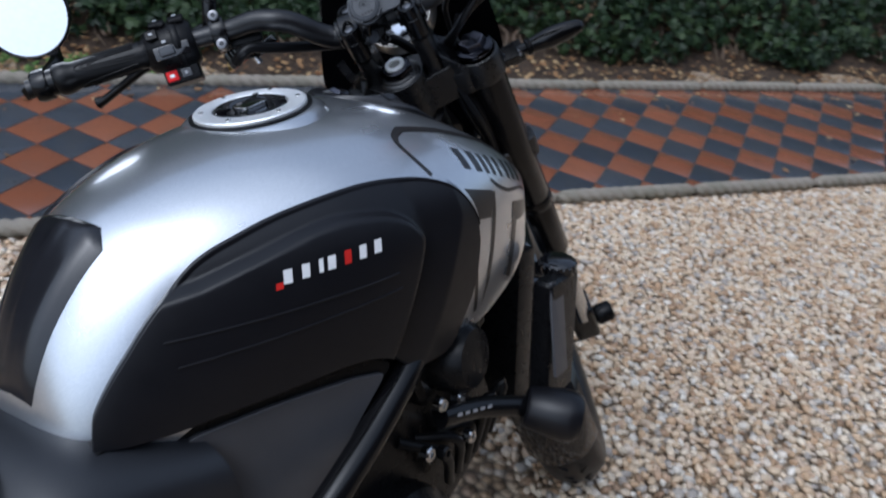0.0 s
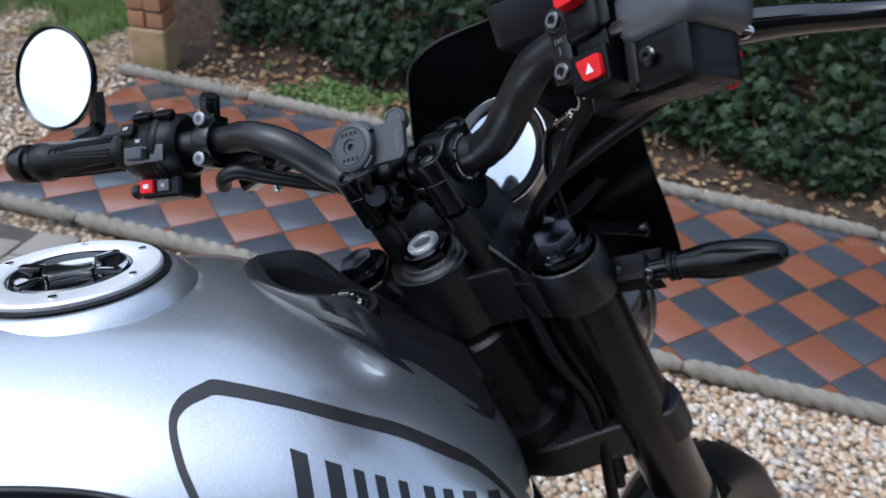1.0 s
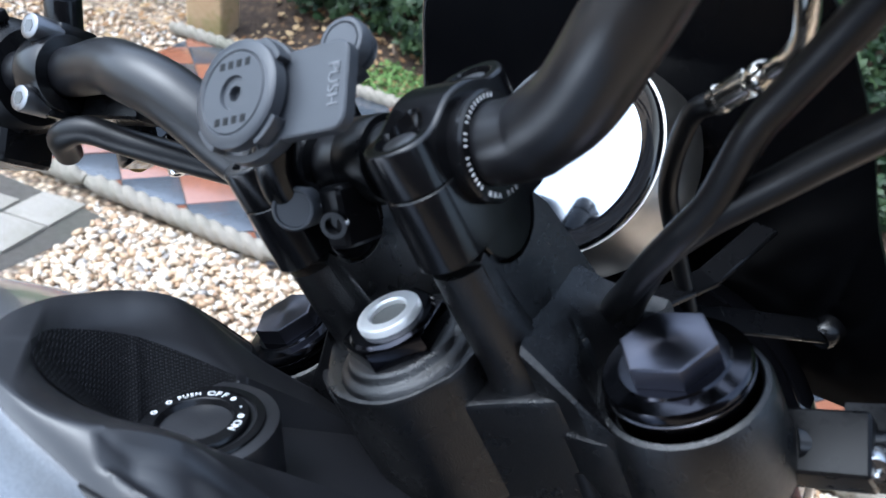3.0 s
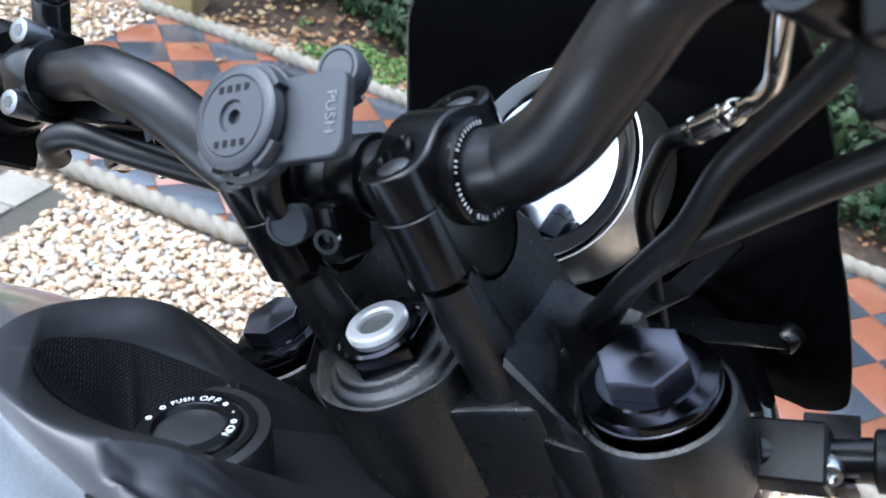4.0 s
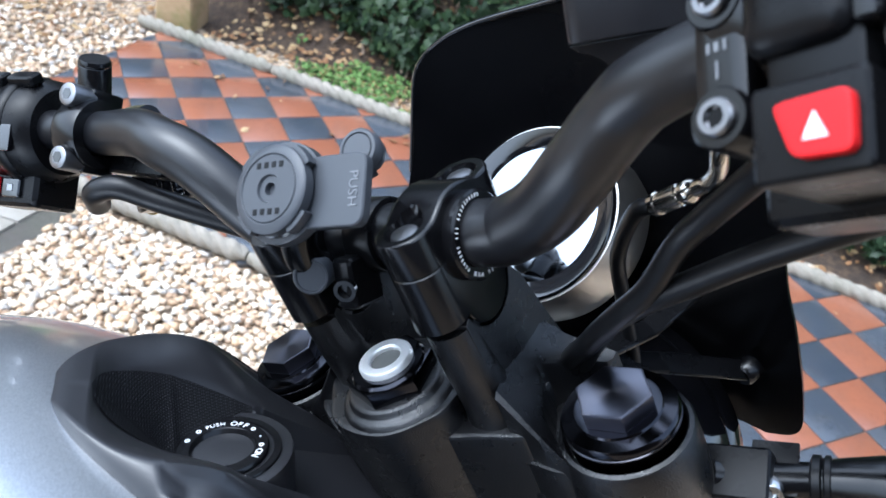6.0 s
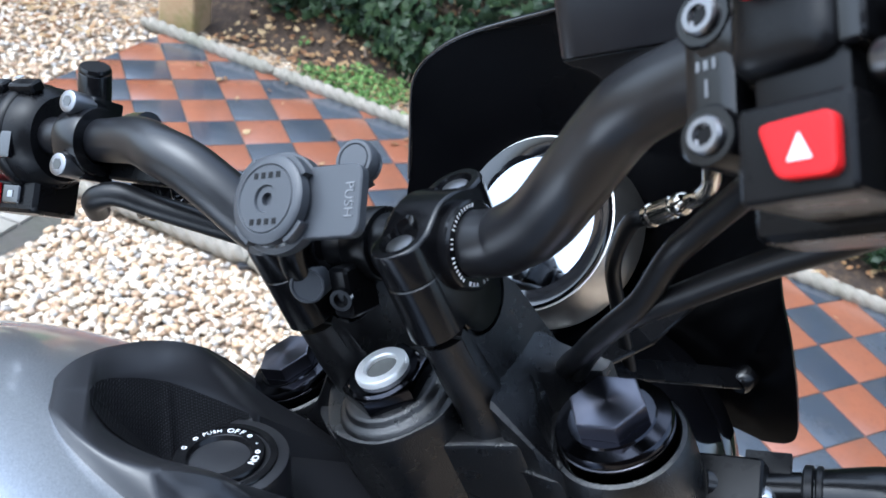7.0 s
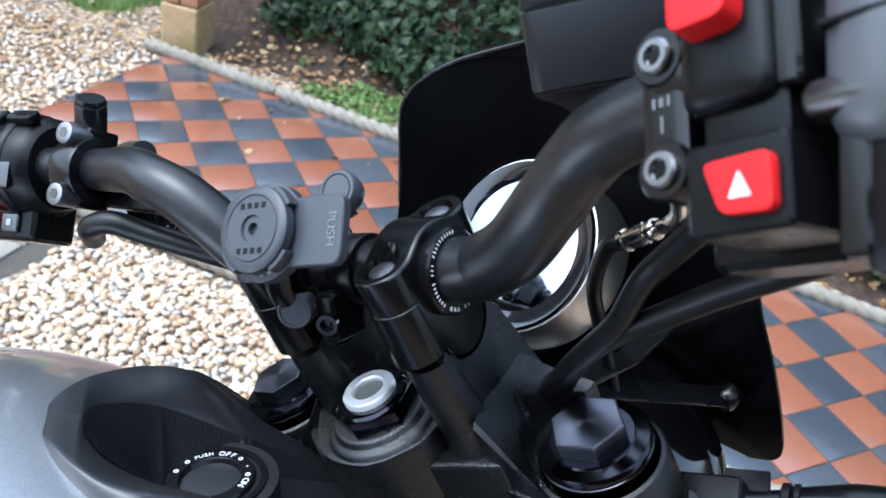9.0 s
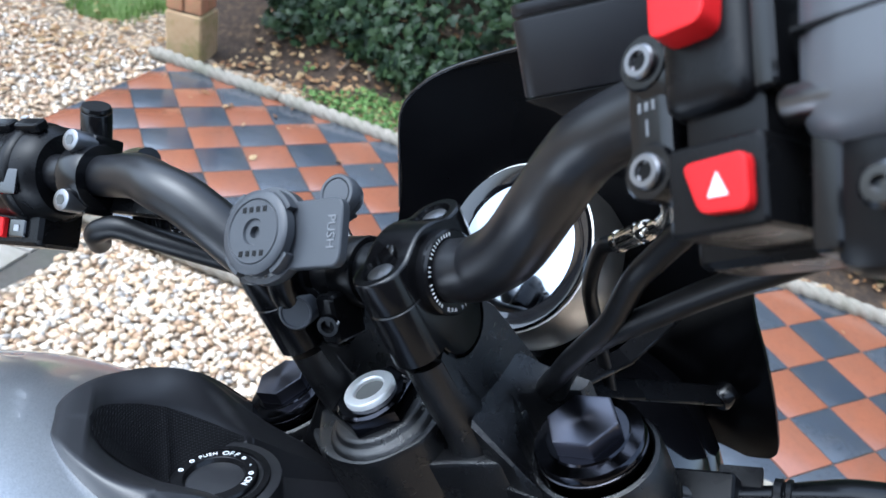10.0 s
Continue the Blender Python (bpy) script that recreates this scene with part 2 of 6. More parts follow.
def thing(name, bm, material, label, category, group="", kind="", at=Matrix(), smooth=40):
    ob = new(name, finish(name, bm, material, smooth))
    ob.matrix_basis = at
    WORLD[ob.name] = at
    return tagged(ob, label, category, group, kind)


def axis_frame(p, z, x=None):
    """A frame at p whose z axis points along z."""
    z = Vector(z).normalized()
    x = Vector(x) if x is not None else (Vector((1, 0, 0)) if abs(z.x) < 0.9 else Vector((0, 1, 0)))
    y = z.cross(x).normalized()
    x = y.cross(z).normalized()
    m = Matrix((x, y, z)).transposed().to_4x4()
    m.translation = Vector(p)
    return m


def lathe(profile, m=Matrix(), seg=32, bm=None):
    """Turns a profile of (radius, height) about the z axis of m."""
    bm = bm or bmesh.new()
    rings = []
    for r, h in profile:
        if r < 1e-6:
            rings.append([bm.verts.new(m @ Vector((0, 0, h)))])
        else:
            rings.append([bm.verts.new(m @ Vector((r * math.cos(2 * math.pi * k / seg), r * math.sin(2 * math.pi * k / seg), h))) for k in range(seg)])
    for a, b in zip(rings, rings[1:]):
        for k in range(seg):
            j = (k + 1) % seg
            if len(a) > 1 and len(b) > 1:
                bm.faces.new((a[k], a[j], b[j], b[k]))
            elif len(b) > 1:
                bm.faces.new((a[0], b[j], b[k]))
            elif len(a) > 1:
                bm.faces.new((a[k], a[j], b[0]))
    return bm


def smooth_line(points, steps=8):
    """Catmull-Rom through the points; extra values beside x, y, z glide too."""
    pts = [np.array(p, float) for p in points]
    pts = [2 * pts[0] - pts[1]] + pts + [2 * pts[-1] - pts[-2]]
    out = []
    for i in range(1, len(pts) - 2):
        a, b, c, d = pts[i - 1:i + 3]
        for k in range(steps):
            t = k / steps
            out.append(0.5 * (2 * b + (c - a) * t + (2 * a - 5 * b + 4 * c - d) * t * t + (3 * b - a - 3 * c + d) * t ** 3))
    out.append(pts[-2])
    return out


def tube(points, radius, seg=16, steps=8, bm=None, caps=True, twist=None):
    """A round bar along smoothed points; a fourth value in a point is its own radius."""
    bm = bm or bmesh.new()
    line = smooth_line(points, steps)
    prev, rings = None, []
    for i, p in enumerate(line):
        a, b = line[max(i - 1, 0)], line[min(i + 1, len(line) - 1)]
        t = Vector((b - a)[:3]).normalized()
        if prev is None:
            side = t.orthogonal().normalized()
        else:
            side = (prev - t * prev.dot(t)).normalized()
        prev = side
        up = t.cross(side)
        r = p[3] if len(p) > 3 else radius
        rings.append([bm.verts.new(Vector(p[:3]) + (side * math.cos(2 * math.pi * k / seg) + up * math.sin(2 * math.pi * k / seg)) * r) for k in range(seg)])
    for a, b in zip(rings, rings[1:]):
        for k in range(seg):
            bm.faces.new((a[k], a[(k + 1) % seg], b[(k + 1) % seg], b[k]))
    if caps:
        bm.faces.new(rings[0][::-1])
        bm.faces.new(rings[-1])
    return bm


def bevelled(bm, width, segments=2, angle=30):
    if width > 0:
        edges = [e for e in bm.edges if e.is_manifold and e.calc_face_angle(0) > radians(angle)]
        bmesh.ops.bevel(bm, geom=edges, offset=width, segments=segments, profile=0.7, affect='EDGES', clamp_overlap=True)
    return bm


def merge(bm, other):
    me = bpy.data.meshes.new("tmp")
    other.to_mesh(me)
    other.free()
    bm.from_mesh(me)
    bpy.data.meshes.remove(me)
    return bm


def rbox(size, m=Matrix(), bevel=0.002, segments=2, bm=None):
    b = bmesh.new()
    bmesh.ops.create_cube(b, size=1.0)
    bmesh.ops.scale(b, vec=size, verts=b.verts)
    bevelled(b, bevel, segments)
    b.transform(m)
    return merge(bm, b) if bm else b


def prism(outline, h0, h1, m=Matrix(), bevel=0.001, segments=2, bm=None):
    """Extrudes a flat outline (x, y) from h0 to h1 along z of m."""
    b = bmesh.new()
    lo = [b.verts.new((x, y, h0)) for x, y in outline]
    hi = [b.verts.new((x, y, h1)) for x, y in outline]
    n = len(lo)
    b.faces.new(lo[::-1])
    b.faces.new(hi)
    for k in range(n):
        b.faces.new((lo[k], lo[(k + 1) % n], hi[(k + 1) % n], hi[k]))
    bmesh.ops.recalc_face_normals(b, faces=b.faces[:])
    bevelled(b, bevel, segments)
    b.transform(m)
    return merge(bm, b) if bm else b


def loft(sections, closed=True, caps=True, bm=None):
    bm = bm or bmesh.new()
    rings = [[bm.verts.new(p) for p in s] for s in sections]
    n = len(rings[0])
    for a, b in zip(rings, rings[1:]):
        for k in range(n if closed else n - 1):
            bm.faces.new((a[k], a[(k + 1) % n], b[(k + 1) % n], b[k]))
    if caps and closed:
        bm.faces.new(rings[0][::-1])
        bm.faces.new(rings[-1])
    return bm


def arc(cx, cy, r, a0, a1, n):
    return [(cx + r * math.cos(radians(a0 + (a1 - a0) * k / n)), cy + r * math.sin(radians(a0 + (a1 - a0) * k / n))) for k in range(n + 1)]


def rounded(pts, r, n=4):
    """Rounds the corners of an outline."""
    out = []
    k = len(pts)
    for i in range(k):
        p, a, b = (Vector(pts[j % k]) for j in (i, i - 1, i + 1))
        u, v = (a - p), (b - p)
        d = min(r, u.length * 0.45, v.length * 0.45)
        s, e = p + u.normalized() * d, p + v.normalized() * d
        for j in range(n + 1):
            t = j / n
            q = s * (1 - t) ** 2 + p * 2 * t * (1 - t) + e * t * t
            out.append((q.x, q.y))
    return out


def hexagon(r, turn=0):
    return [(r * math.cos(radians(60 * k + turn)), r * math.sin(radians(60 * k + turn))) for k in range(6)]


def table(rows, x):
    """Smooth interpolation in rows of (x, value)."""
    xs, ys = [a for a, _ in rows], [b for _, b in rows]
    if x <= xs[0]:
        return ys[0]
    if x >= xs[-1]:
        return ys[-1]
    i = max(k for k in range(len(xs) - 1) if xs[k] <= x)
    h = xs[i + 1] - xs[i]
    t = (x - xs[i]) / h

    def slope(k):
        a, b = max(k - 1, 0), min(k + 1, len(xs) - 1)
        return (ys[b] - ys[a]) / (xs[b] - xs[a]) * h
    return (2 * t ** 3 - 3 * t * t + 1) * ys[i] + (t ** 3 - 2 * t * t + t) * slope(i) + (3 * t * t - 2 * t ** 3) * ys[i + 1] + (t ** 3 - t * t) * slope(i + 1)


def writing(text, size, m, name, material, parent, at, depth=0.0002):
    """Raised lettering on a part; m places its middle, with x along the line."""
    c = bpy.data.curves.new(name, 'FONT')
    c.body, c.size, c.align_x, c.align_y, c.extrude, c.resolution_u = text, size, 'CENTER', 'CENTER', depth, 3
    t = bpy.data.objects.new(name, c)
    scene.collection.objects.link(t)
    dg = bpy.context.evaluated_depsgraph_get()
    me = bpy.data.meshes.new_from_object(t.evaluated_get(dg))
    bpy.data.objects.remove(t)
    bm = bmesh.new()
    bm.from_mesh(me)
    bm.transform(m)
    return part(name, bm, material, parent, at=at)


# ---------------------------------------------------------------- ground and path
TILE = 0.1538
R2 = math.sqrt(0.5)
PATH_END = -2.44


def near_edge(x):
    return -0.305 - 0.010 * x


def far_edge(x):
    return 0.655 - 0.036 * x


def flat_sheet(x0, x1, y0, y1, nx, ny, height):
    bm = bmesh.new()
    grid = [[bm.verts.new((x0 + (x1 - x0) * i / nx, y0 + (y1 - y0) * j / ny, 0)) for j in range(ny + 1)] for i in range(nx + 1)]
    for col in grid:
        for v in col:
            v.co.z = height(v.co.x, v.co.y)
    for i in range(nx):
        for j in range(ny):
            bm.faces.new((grid[i][j], grid[i + 1][j], grid[i + 1][j + 1], grid[i][j + 1]))
    return bm


def lie(x, y):
    rise = max(0.0, -0.36 - y)
    return -0.020 + 0.165 * rise * (1 - 0.10 * min(rise, 2.0)) + 0.008 * noise.noise(Vector((x * 1.3, y * 1.3, 0)))


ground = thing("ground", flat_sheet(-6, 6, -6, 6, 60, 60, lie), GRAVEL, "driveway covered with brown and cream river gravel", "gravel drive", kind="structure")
far_bm = bmesh.new()
for ring in ((-400, -400), (400, -400), (400, 400), (-400, 400)):
    far_bm.verts.new((*ring, -0.045))
far_bm.faces.new(far_bm.verts[:])
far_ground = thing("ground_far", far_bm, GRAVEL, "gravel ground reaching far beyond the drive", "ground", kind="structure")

bed = bmesh.new()
v = [bed.verts.new(p) for p in ((PATH_END, near_edge(PATH_END), -0.006), (4.6, near_edge(4.6), -0.006), (4.6, far_edge(4.6), -0.006), (PATH_END, far_edge(PATH_END), -0.006))]
w = [bed.verts.new((q.co.x, q.co.y, -0.06)) for q in v]
bed.faces.new(v)
for k in range(4):
    bed.faces.new((v[k], w[k], w[(k + 1) % 4], v[(k + 1) % 4]))
path_floor = thing("path_floor", bed, GROUT, "garden path of red and slate-blue tiles set diagonally", "tiled path", kind="structure")


def pebbles(name, spots, label, size=(0.0075, 0.0145), kind="stuff"):
    """Rounded stones, thrown together in one mesh."""
    base = bmesh.new()
    bmesh.ops.create_icosphere(base, subdivisions=1, radius=1.0)
    vs = np.array([q.co[:] for q in base.verts])
    fs = [[q.index for q in f.verts] for f in base.faces]
    base.free()
    rng = np.random.default_rng(5)
    verts, faces = [], []
    for i, (x, y, z) in enumerate(spots):
        s = rng.uniform(*size)
        k = vs * (s * rng.uniform(0.8, 1.35), s * rng.uniform(0.7, 1.0), s * rng.uniform(0.45, 0.75))
        k = k * (1 + rng.uniform(-0.2, 0.2, (len(vs), 1)))
        turn = np.array(Euler((rng.uniform(-0.5, 0.5), rng.uniform(-0.5, 0.5), rng.uniform(0, 6.3))).to_matrix())
        verts.append(k @ turn.T + (x, y, z + s * 0.25))
        faces += [[a + i * len(vs) for a in f] for f in fs]
    me = bpy.data.meshes.new(name)
    me.from_pydata(np.concatenate(verts).tolist(), [], faces)
    for p in me.polygons:
        p.use_smooth = True
    me.materials.append(PEBBLE)
    ob = new(name, me)
    return tagged(ob, label, "gravel", "", kind)


rng = np.random.default_rng(2)
spots = []


def scatter(x0, x1, y0, y1, step, skip=None):
    for x in np.arange(x0, x1, step):
        for y in np.arange(y0, y1, step):
            px, py = x + rng.uniform(-0.5, 0.5) * step, y + rng.uniform(-0.5, 0.5) * step
            if skip is None or not skip(px, py):
                spots.append((px, py, lie(px, py) + rng.uniform(0.0, 0.008)))


def setts_here(x, y):
    return -2.75 < x < -1.90 - 0.25 * (y + 0.35) and y < -0.36


scatter(-0.9, 2.4, -1.45, -0.33, 0.0155)
scatter(-0.3, 1.6, -1.9, -1.45, 0.017)
scatter(-1.95, -0.9, -1.1, -0.33, 0.016, setts_here)
scatter(-4.2, PATH_END, -0.33, 0.75, 0.023)
scatter(2.4, 4.2, -1.3, -0.36, 0.026)
gravel = pebbles("gravel", spots, "rounded brown, cream and grey river stones covering the drive")

# paving setts beside the path
setts = thing("paving", flat_sheet(-2.75, -1.86, -1.3, -0.345, 2, 2, lambda x, y: lie(x, y) + 0.002), GROUT, "patch of grey stone setts beside the path", "paving", kind="structure")
sett_mesh = finish("sett", rbox((0.154, 0.129, 0.03), bevel=0.007), SETT)
COURSE = radians(98)
for j in range(8):
    for i in range(8):
        u, v = (i - (j % 2) * 0.5) * 0.159, j * 0.134
        x = -2.02 - v * math.sin(COURSE) + (u - 0.55) * math.cos(COURSE)
        y = -0.86 + v * math.cos(COURSE) + (u - 0.05) * math.sin(COURSE)
        if y > -0.40 or x > -1.93 or y < -1.28:
            continue
        q = new("sett", sett_mesh)
        q.parent = setts
        q.matrix_basis = pose(x, y, lie(x, y) - 0.004 + random.uniform(-0.0012, 0.0015), -9.2 + random.uniform(-0.6, 0.6), random.uniform(-0.6, 0.6), 0) @ pose(0, 0, 0, 0, 0, 98 + random.uniform(-1, 1))


# rope-twist edging along both sides of the path
def edging(name, start, stop, label):
    """A row of fired-clay rope-topped edgings."""
    a, b = Vector(start), Vector(stop)
    ln = (b - a).length
    root = new(name)
    root.matrix_basis = Matrix.Translation(a)
    WORLD[root.name] = root.matrix_basis.copy()
    tagged(root, label, "path edging", "", "structure")
    d = (b - a) / ln
    side = Vector((-d.y, d.x, 0))
    piece = 0.61
    n = int(ln / piece + 0.5)
    for i in range(n):
        bm = bmesh.new()
        rings = []
        steps = 96
        for k in range(steps + 1):
            s = i * piece + 0.003 + (piece - 0.006) * k / steps
            ring = []
            end = min(1.0, 0.55 + 8 * min(k, steps - k) / steps)
            for q in range(24):
                th = 2 * math.pi * q / 24
                r = (0.0185 + 0.0085 * abs(math.sin((th * 3 - s * 135) / 2)) ** 0.8 + 0.0012 * noise.noise(Vector((s * 30, th * 2, i)))) * end
                ring.append(bm.verts.new(d * s + side * (math.cos(th) * r) + Vector((0, 0, 0.012 + math.sin(th) * r * 1.05 + 0.004 * noise.noise(Vector((i * 3.1, 0, 0)))))))
            rings.append(ring)
        for p, q in zip(rings, rings[1:]):
            for k in range(24):
                bm.faces.new((p[k], p[(k + 1) % 24], q[(k + 1) % 24], q[k]))
        bm.faces.new(rings[0][::-1])
        bm.faces.new(rings[-1])
        part("edging_piece", bm, ROPE, root)
    return root


edging("edging_near", (-2.62, near_edge(-2.62) - 0.005, 0), (4.5, near_edge(4.5) - 0.005, 0), "weathered grey rope-twist edging between gravel and path")
edging("edging_far", (-2.55, far_edge(-2.55) + 0.005, 0), (4.5, far_edge(4.5) + 0.005, 0), "weathered grey rope-twist edging below the ivy bank")


# bank and hedge
def bank_height(x, y):
    d = y - far_edge(x)
    h = -0.03 + 0.10 * max(0, d - 0.03) + 0.9 * max(0, d - 0.30) ** 1.1
    return min(h, 1.2) + 0.03 * noise.noise(Vector((x * 3, y * 3, 0)))


bank = thing("bank", flat_sheet(-2.6, 6.0, 0.60, 3.4, 120, 50, bank_height), SOIL, "dark soil bank strewn with dead leaves behind the path", "soil bank", kind="structure")


def leaves(name, spots, material, label, category, shape, size, tilt=0.9):
    """Flat-lobed leaves in one mesh; each spot is a place and the way it faces."""
    rng = np.random.default_rng(11)
    pts = np.array(shape, float)
    verts, faces = [], []
    for i, (p, facing) in enumerate(spots):
        s = rng.uniform(*size)
        q = Vector(facing).to_track_quat('Z', 'Y').to_matrix() @ Euler((rng.uniform(-tilt, tilt), rng.uniform(-tilt, tilt), rng.uniform(0, 6.3))).to_matrix()
        verts.append((pts * s) @ np.array(q).T + np.array(p))
        o = i * len(pts)
        faces += [(o, o + k, o + k + 1) for k in range(1, len(pts) - 1)] + [(o, o + len(pts) - 1, o + 1)]
    me = bpy.data.meshes.new(name)
    me.from_pydata(np.concatenate(verts).tolist(), [], faces)
    me.materials.append(material)
    return tagged(new(name, me), label, category, "", "stuff")


IVY_SHAPE = [(0, 0, 0.06), (0.0, -0.42, 0), (0.3, -0.52, -0.03), (0.58, -0.28, -0.10), (0.34, -0.02, 0), (0.46, 0.34, -0.08), (0.16, 0.26, 0), (0, 0.72, -0.12), (-0.16, 0.26, 0), (-0.46, 0.34, -0.08), (-0.34, -0.02, 0), (-0.58, -0.28, -0.10), (-0.3, -0.52, -0.03)]
OVAL_SHAPE = [(0, 0, 0.04), (0, -0.5, 0), (0.26, -0.25, -0.04), (0.30, 0.1, -0.05), (0.0, 0.55, -0.03), (-0.30, 0.1, -0.05), (-0.26, -0.25, -0.04)]

rng = np.random.default_rng(3)
ivy = []
while len(ivy) < 15000:
    x, d = rng.uniform(-2.25, 4.8), rng.uniform(0, 1) ** 1.3 * 1.0
    lump = 0.10 * noise.noise(Vector((x * 2.2, d * 3, 4.0)))
    start = (0.30 if x > -1.3 else 0.36) + 0.10 * noise.noise(Vector((x * 1.7, 0, 9.0)))
    y = far_edge(x) + start + d * 0.8 + lump
    z = bank_height(x, y) + 0.04 + rng.uniform(0, 0.12) + d * 0.35
    if noise.noise(Vector((x * 4.5, d * 7, 2.0))) < -0.38:
        continue
    ivy.append(((x, y, z), (rng.uniform(-0.4, 0.4), -0.8, 0.7)))
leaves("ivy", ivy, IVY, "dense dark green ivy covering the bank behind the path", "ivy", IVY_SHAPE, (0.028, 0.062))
top = []
while len(top) < 13000:
    x, h = rng.uniform(-2.2, 5.0), rng.uniform(0, 1)
    y = far_edge(x) + 1.15 + 0.5 * h + 0.2 * noise.noise(Vector((x * 1.5, h * 3, 1.0)))
    top.append(((x, y, 0.75 + h * 1.6 + rng.uniform(-0.1, 0.1)), (rng.uniform(-0.4, 0.4), -1, 0.4)))
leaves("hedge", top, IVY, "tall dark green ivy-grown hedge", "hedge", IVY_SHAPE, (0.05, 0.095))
# soil-coloured sheet for the shade behind the leaves; its height also blocks low sky
core = thing("hedge_shade_sheet", flat_sheet(-2.2, 6.0, 0, 1.7, 60, 14, lambda x, y: 0.0), SOIL, "dark brown sheet standing for the shade inside the hedge", "hedge", kind="structure")
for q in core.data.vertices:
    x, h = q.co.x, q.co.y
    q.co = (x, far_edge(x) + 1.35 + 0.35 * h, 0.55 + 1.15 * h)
weeds = []
while len(weeds) < 1700:
    x, d = rng.uniform(-2.0, -0.75), rng.uniform(0.03, 0.30)
    if noise.noise(Vector((x * 3.3, d * 6, 5.0))) < -0.12:
        continue
    y = far_edge(x) + d
    weeds.append(((x, y, bank_height(x, y) + rng.uniform(0.005, 0.05)), (rng.uniform(-0.3, 0.3), -0.35, 1)))
leaves("weeds", weeds, WEED, "small bright green weeds along the edging", "weeds", OVAL_SHAPE, (0.012, 0.028))
dead = []
while len(dead) < 2800:
    x, d = rng.uniform(-2.3, 4.0), rng.uniform(0.02, 0.62)
    if x > -0.9 and rng.uniform() < 0.5:
        continue
    y = far_edge(x) + d
    dead.append(((x, y, bank_height(x, y) + rng.uniform(0.005, 0.025)), (0, -0.2, 1)))
for _ in range(70):
    x = rng.uniform(-2.2, 3.0)
    dead.append(((x, far_edge(x) - abs(rng.normal(0, 0.12)) - 0.03, 0.006), (0, 0, 1)))
for _ in range(420):
    x, y = rng.normal(-2.85, 0.35), rng.normal(0.62, 0.22)
    if x < -2.55:
        dead.append(((x, y, 0.002 + rng.uniform(0, 0.012)), (rng.uniform(-0.4, 0.4), rng.uniform(-0.4, 0.4), 1)))
for _ in range(14):
    dead.append(((rng.uniform(-2.2, 3.0), rng.uniform(-0.25, 0.5), 0.006), (0, 0, 1)))
leaves("dead_leaves", dead, LITTER, "fallen brown and yellow leaves on soil and path", "fallen leaves", OVAL_SHAPE, (0.012, 0.040), 0.35)
stems = bmesh.new()
for _ in range(60):
    x = rng.uniform(-2.1, 3.2)
    y = far_edge(x) + 0.30
    pts = []
    for k in range(5):
        pts.append((x + rng.uniform(-0.06, 0.06) * k, y + 0.07 * k, bank_height(x, y + 0.07 * k) + 0.02 + rng.uniform(0, 0.06)))
    tube(pts, rng.uniform(0.0025, 0.006), 5, 3, stems)
tagged(thing("ivy_stems", stems, TWIG, "bare brown ivy stems on the bank", "stems"), kind="stuff")

# grass beyond the end of the path
blades_v, blades_f = [], []
for i in range(30000):
    x, y = rng.uniform(-4.4, -2.56), rng.uniform(0.55, 2.4)
    if noise.noise(Vector((x * 3.5, y * 3.5, 2.0))) * 0.55 + (y - 1.02) * 1.1 < 0:
        continue
    a, h, l = rng.uniform(0, 6.28), rng.uniform(0.015, 0.045), rng.uniform(0.0, 0.04)
    c, s = math.cos(a), math.sin(a)
    o = len(blades_v)
    blades_v += [(x - c * 0.0022, y - s * 0.0022, -0.03), (x + c * 0.0022, y + s * 0.0022, -0.03), (x - s * l, y + c * l, h)]
    blades_f.append((o, o + 1, o + 2))
me = bpy.data.meshes.new("grass")
me.from_pydata(blades_v, [], blades_f)
me.materials.append(GRASS)
tagged(new("grass", me), "bright green rough grass at the end of the path", "grass", "", "stuff")
verge = thing("verge", flat_sheet(-5.5, -2.56, 0.80, 3.2, 60, 50, lambda x, y: -0.045 + 0.030 * min(1.0, (y - 0.80) * 1.5) + 0.05 * noise.noise(Vector((x * 3.5, y * 3.5, 2.0)))), stone_paint("mossy_turf", (0.06, 0.10, 0.02), (0.12, 0.17, 0.04), (0.10, 0.08, 0.03), 0.4), "mossy green turf beside the gravel", "turf", kind="structure")

# brick pier at the end of the bank
pier = new("pier")
pier.matrix_basis = pose(-2.46, 0.905, -0.03, 0, 0, 8)
WORLD["pier"] = pier.matrix_basis.copy()
tagged(pier, "low pier of mossy sandstone below worn red brick", "garden pier")
part("core", rbox((0.125, 0.125, 0.9), pose(0, 0, 0.45), 0.005), GROUT, pier)
part("plinth", rbox((0.155, 0.155, 0.20), pose(0, 0, 0.10), 0.018, 3), SANDSTONE, pier, "mossy yellow sandstone block")
brick_mesh = finish("brick", rbox((0.070, 0.070, 0.062), bevel=0.006), BRICK)
for c in range(9):
    for i in (-1, 1):
        for j in (-1, 1):
            b = new("brick", brick_mesh)
            b.parent = pier
            b.matrix_basis = pose(i * 0.037 + random.uniform(-0.003, 0.003), j * 0.037 + random.uniform(-0.003, 0.003), 0.238 + c * 0.073, 0, 0, random.uniform(-2, 2))


# unseen wall behind the camera, added to block low sky and darken reflections
wall_bm = rbox((12.0, 0.3, 4.2), pose(4.4, -4.7, 2.1), 0.01)
thing("wall_blocker", wall_bm, stone_paint("dark_blocker_wall", (0.060, 0.046, 0.040), (0.090, 0.066, 0.055), (0.05, 0.045, 0.04), 0.4), "unseen dark wall added to block low sky behind the camera", "house wall", kind="structure")

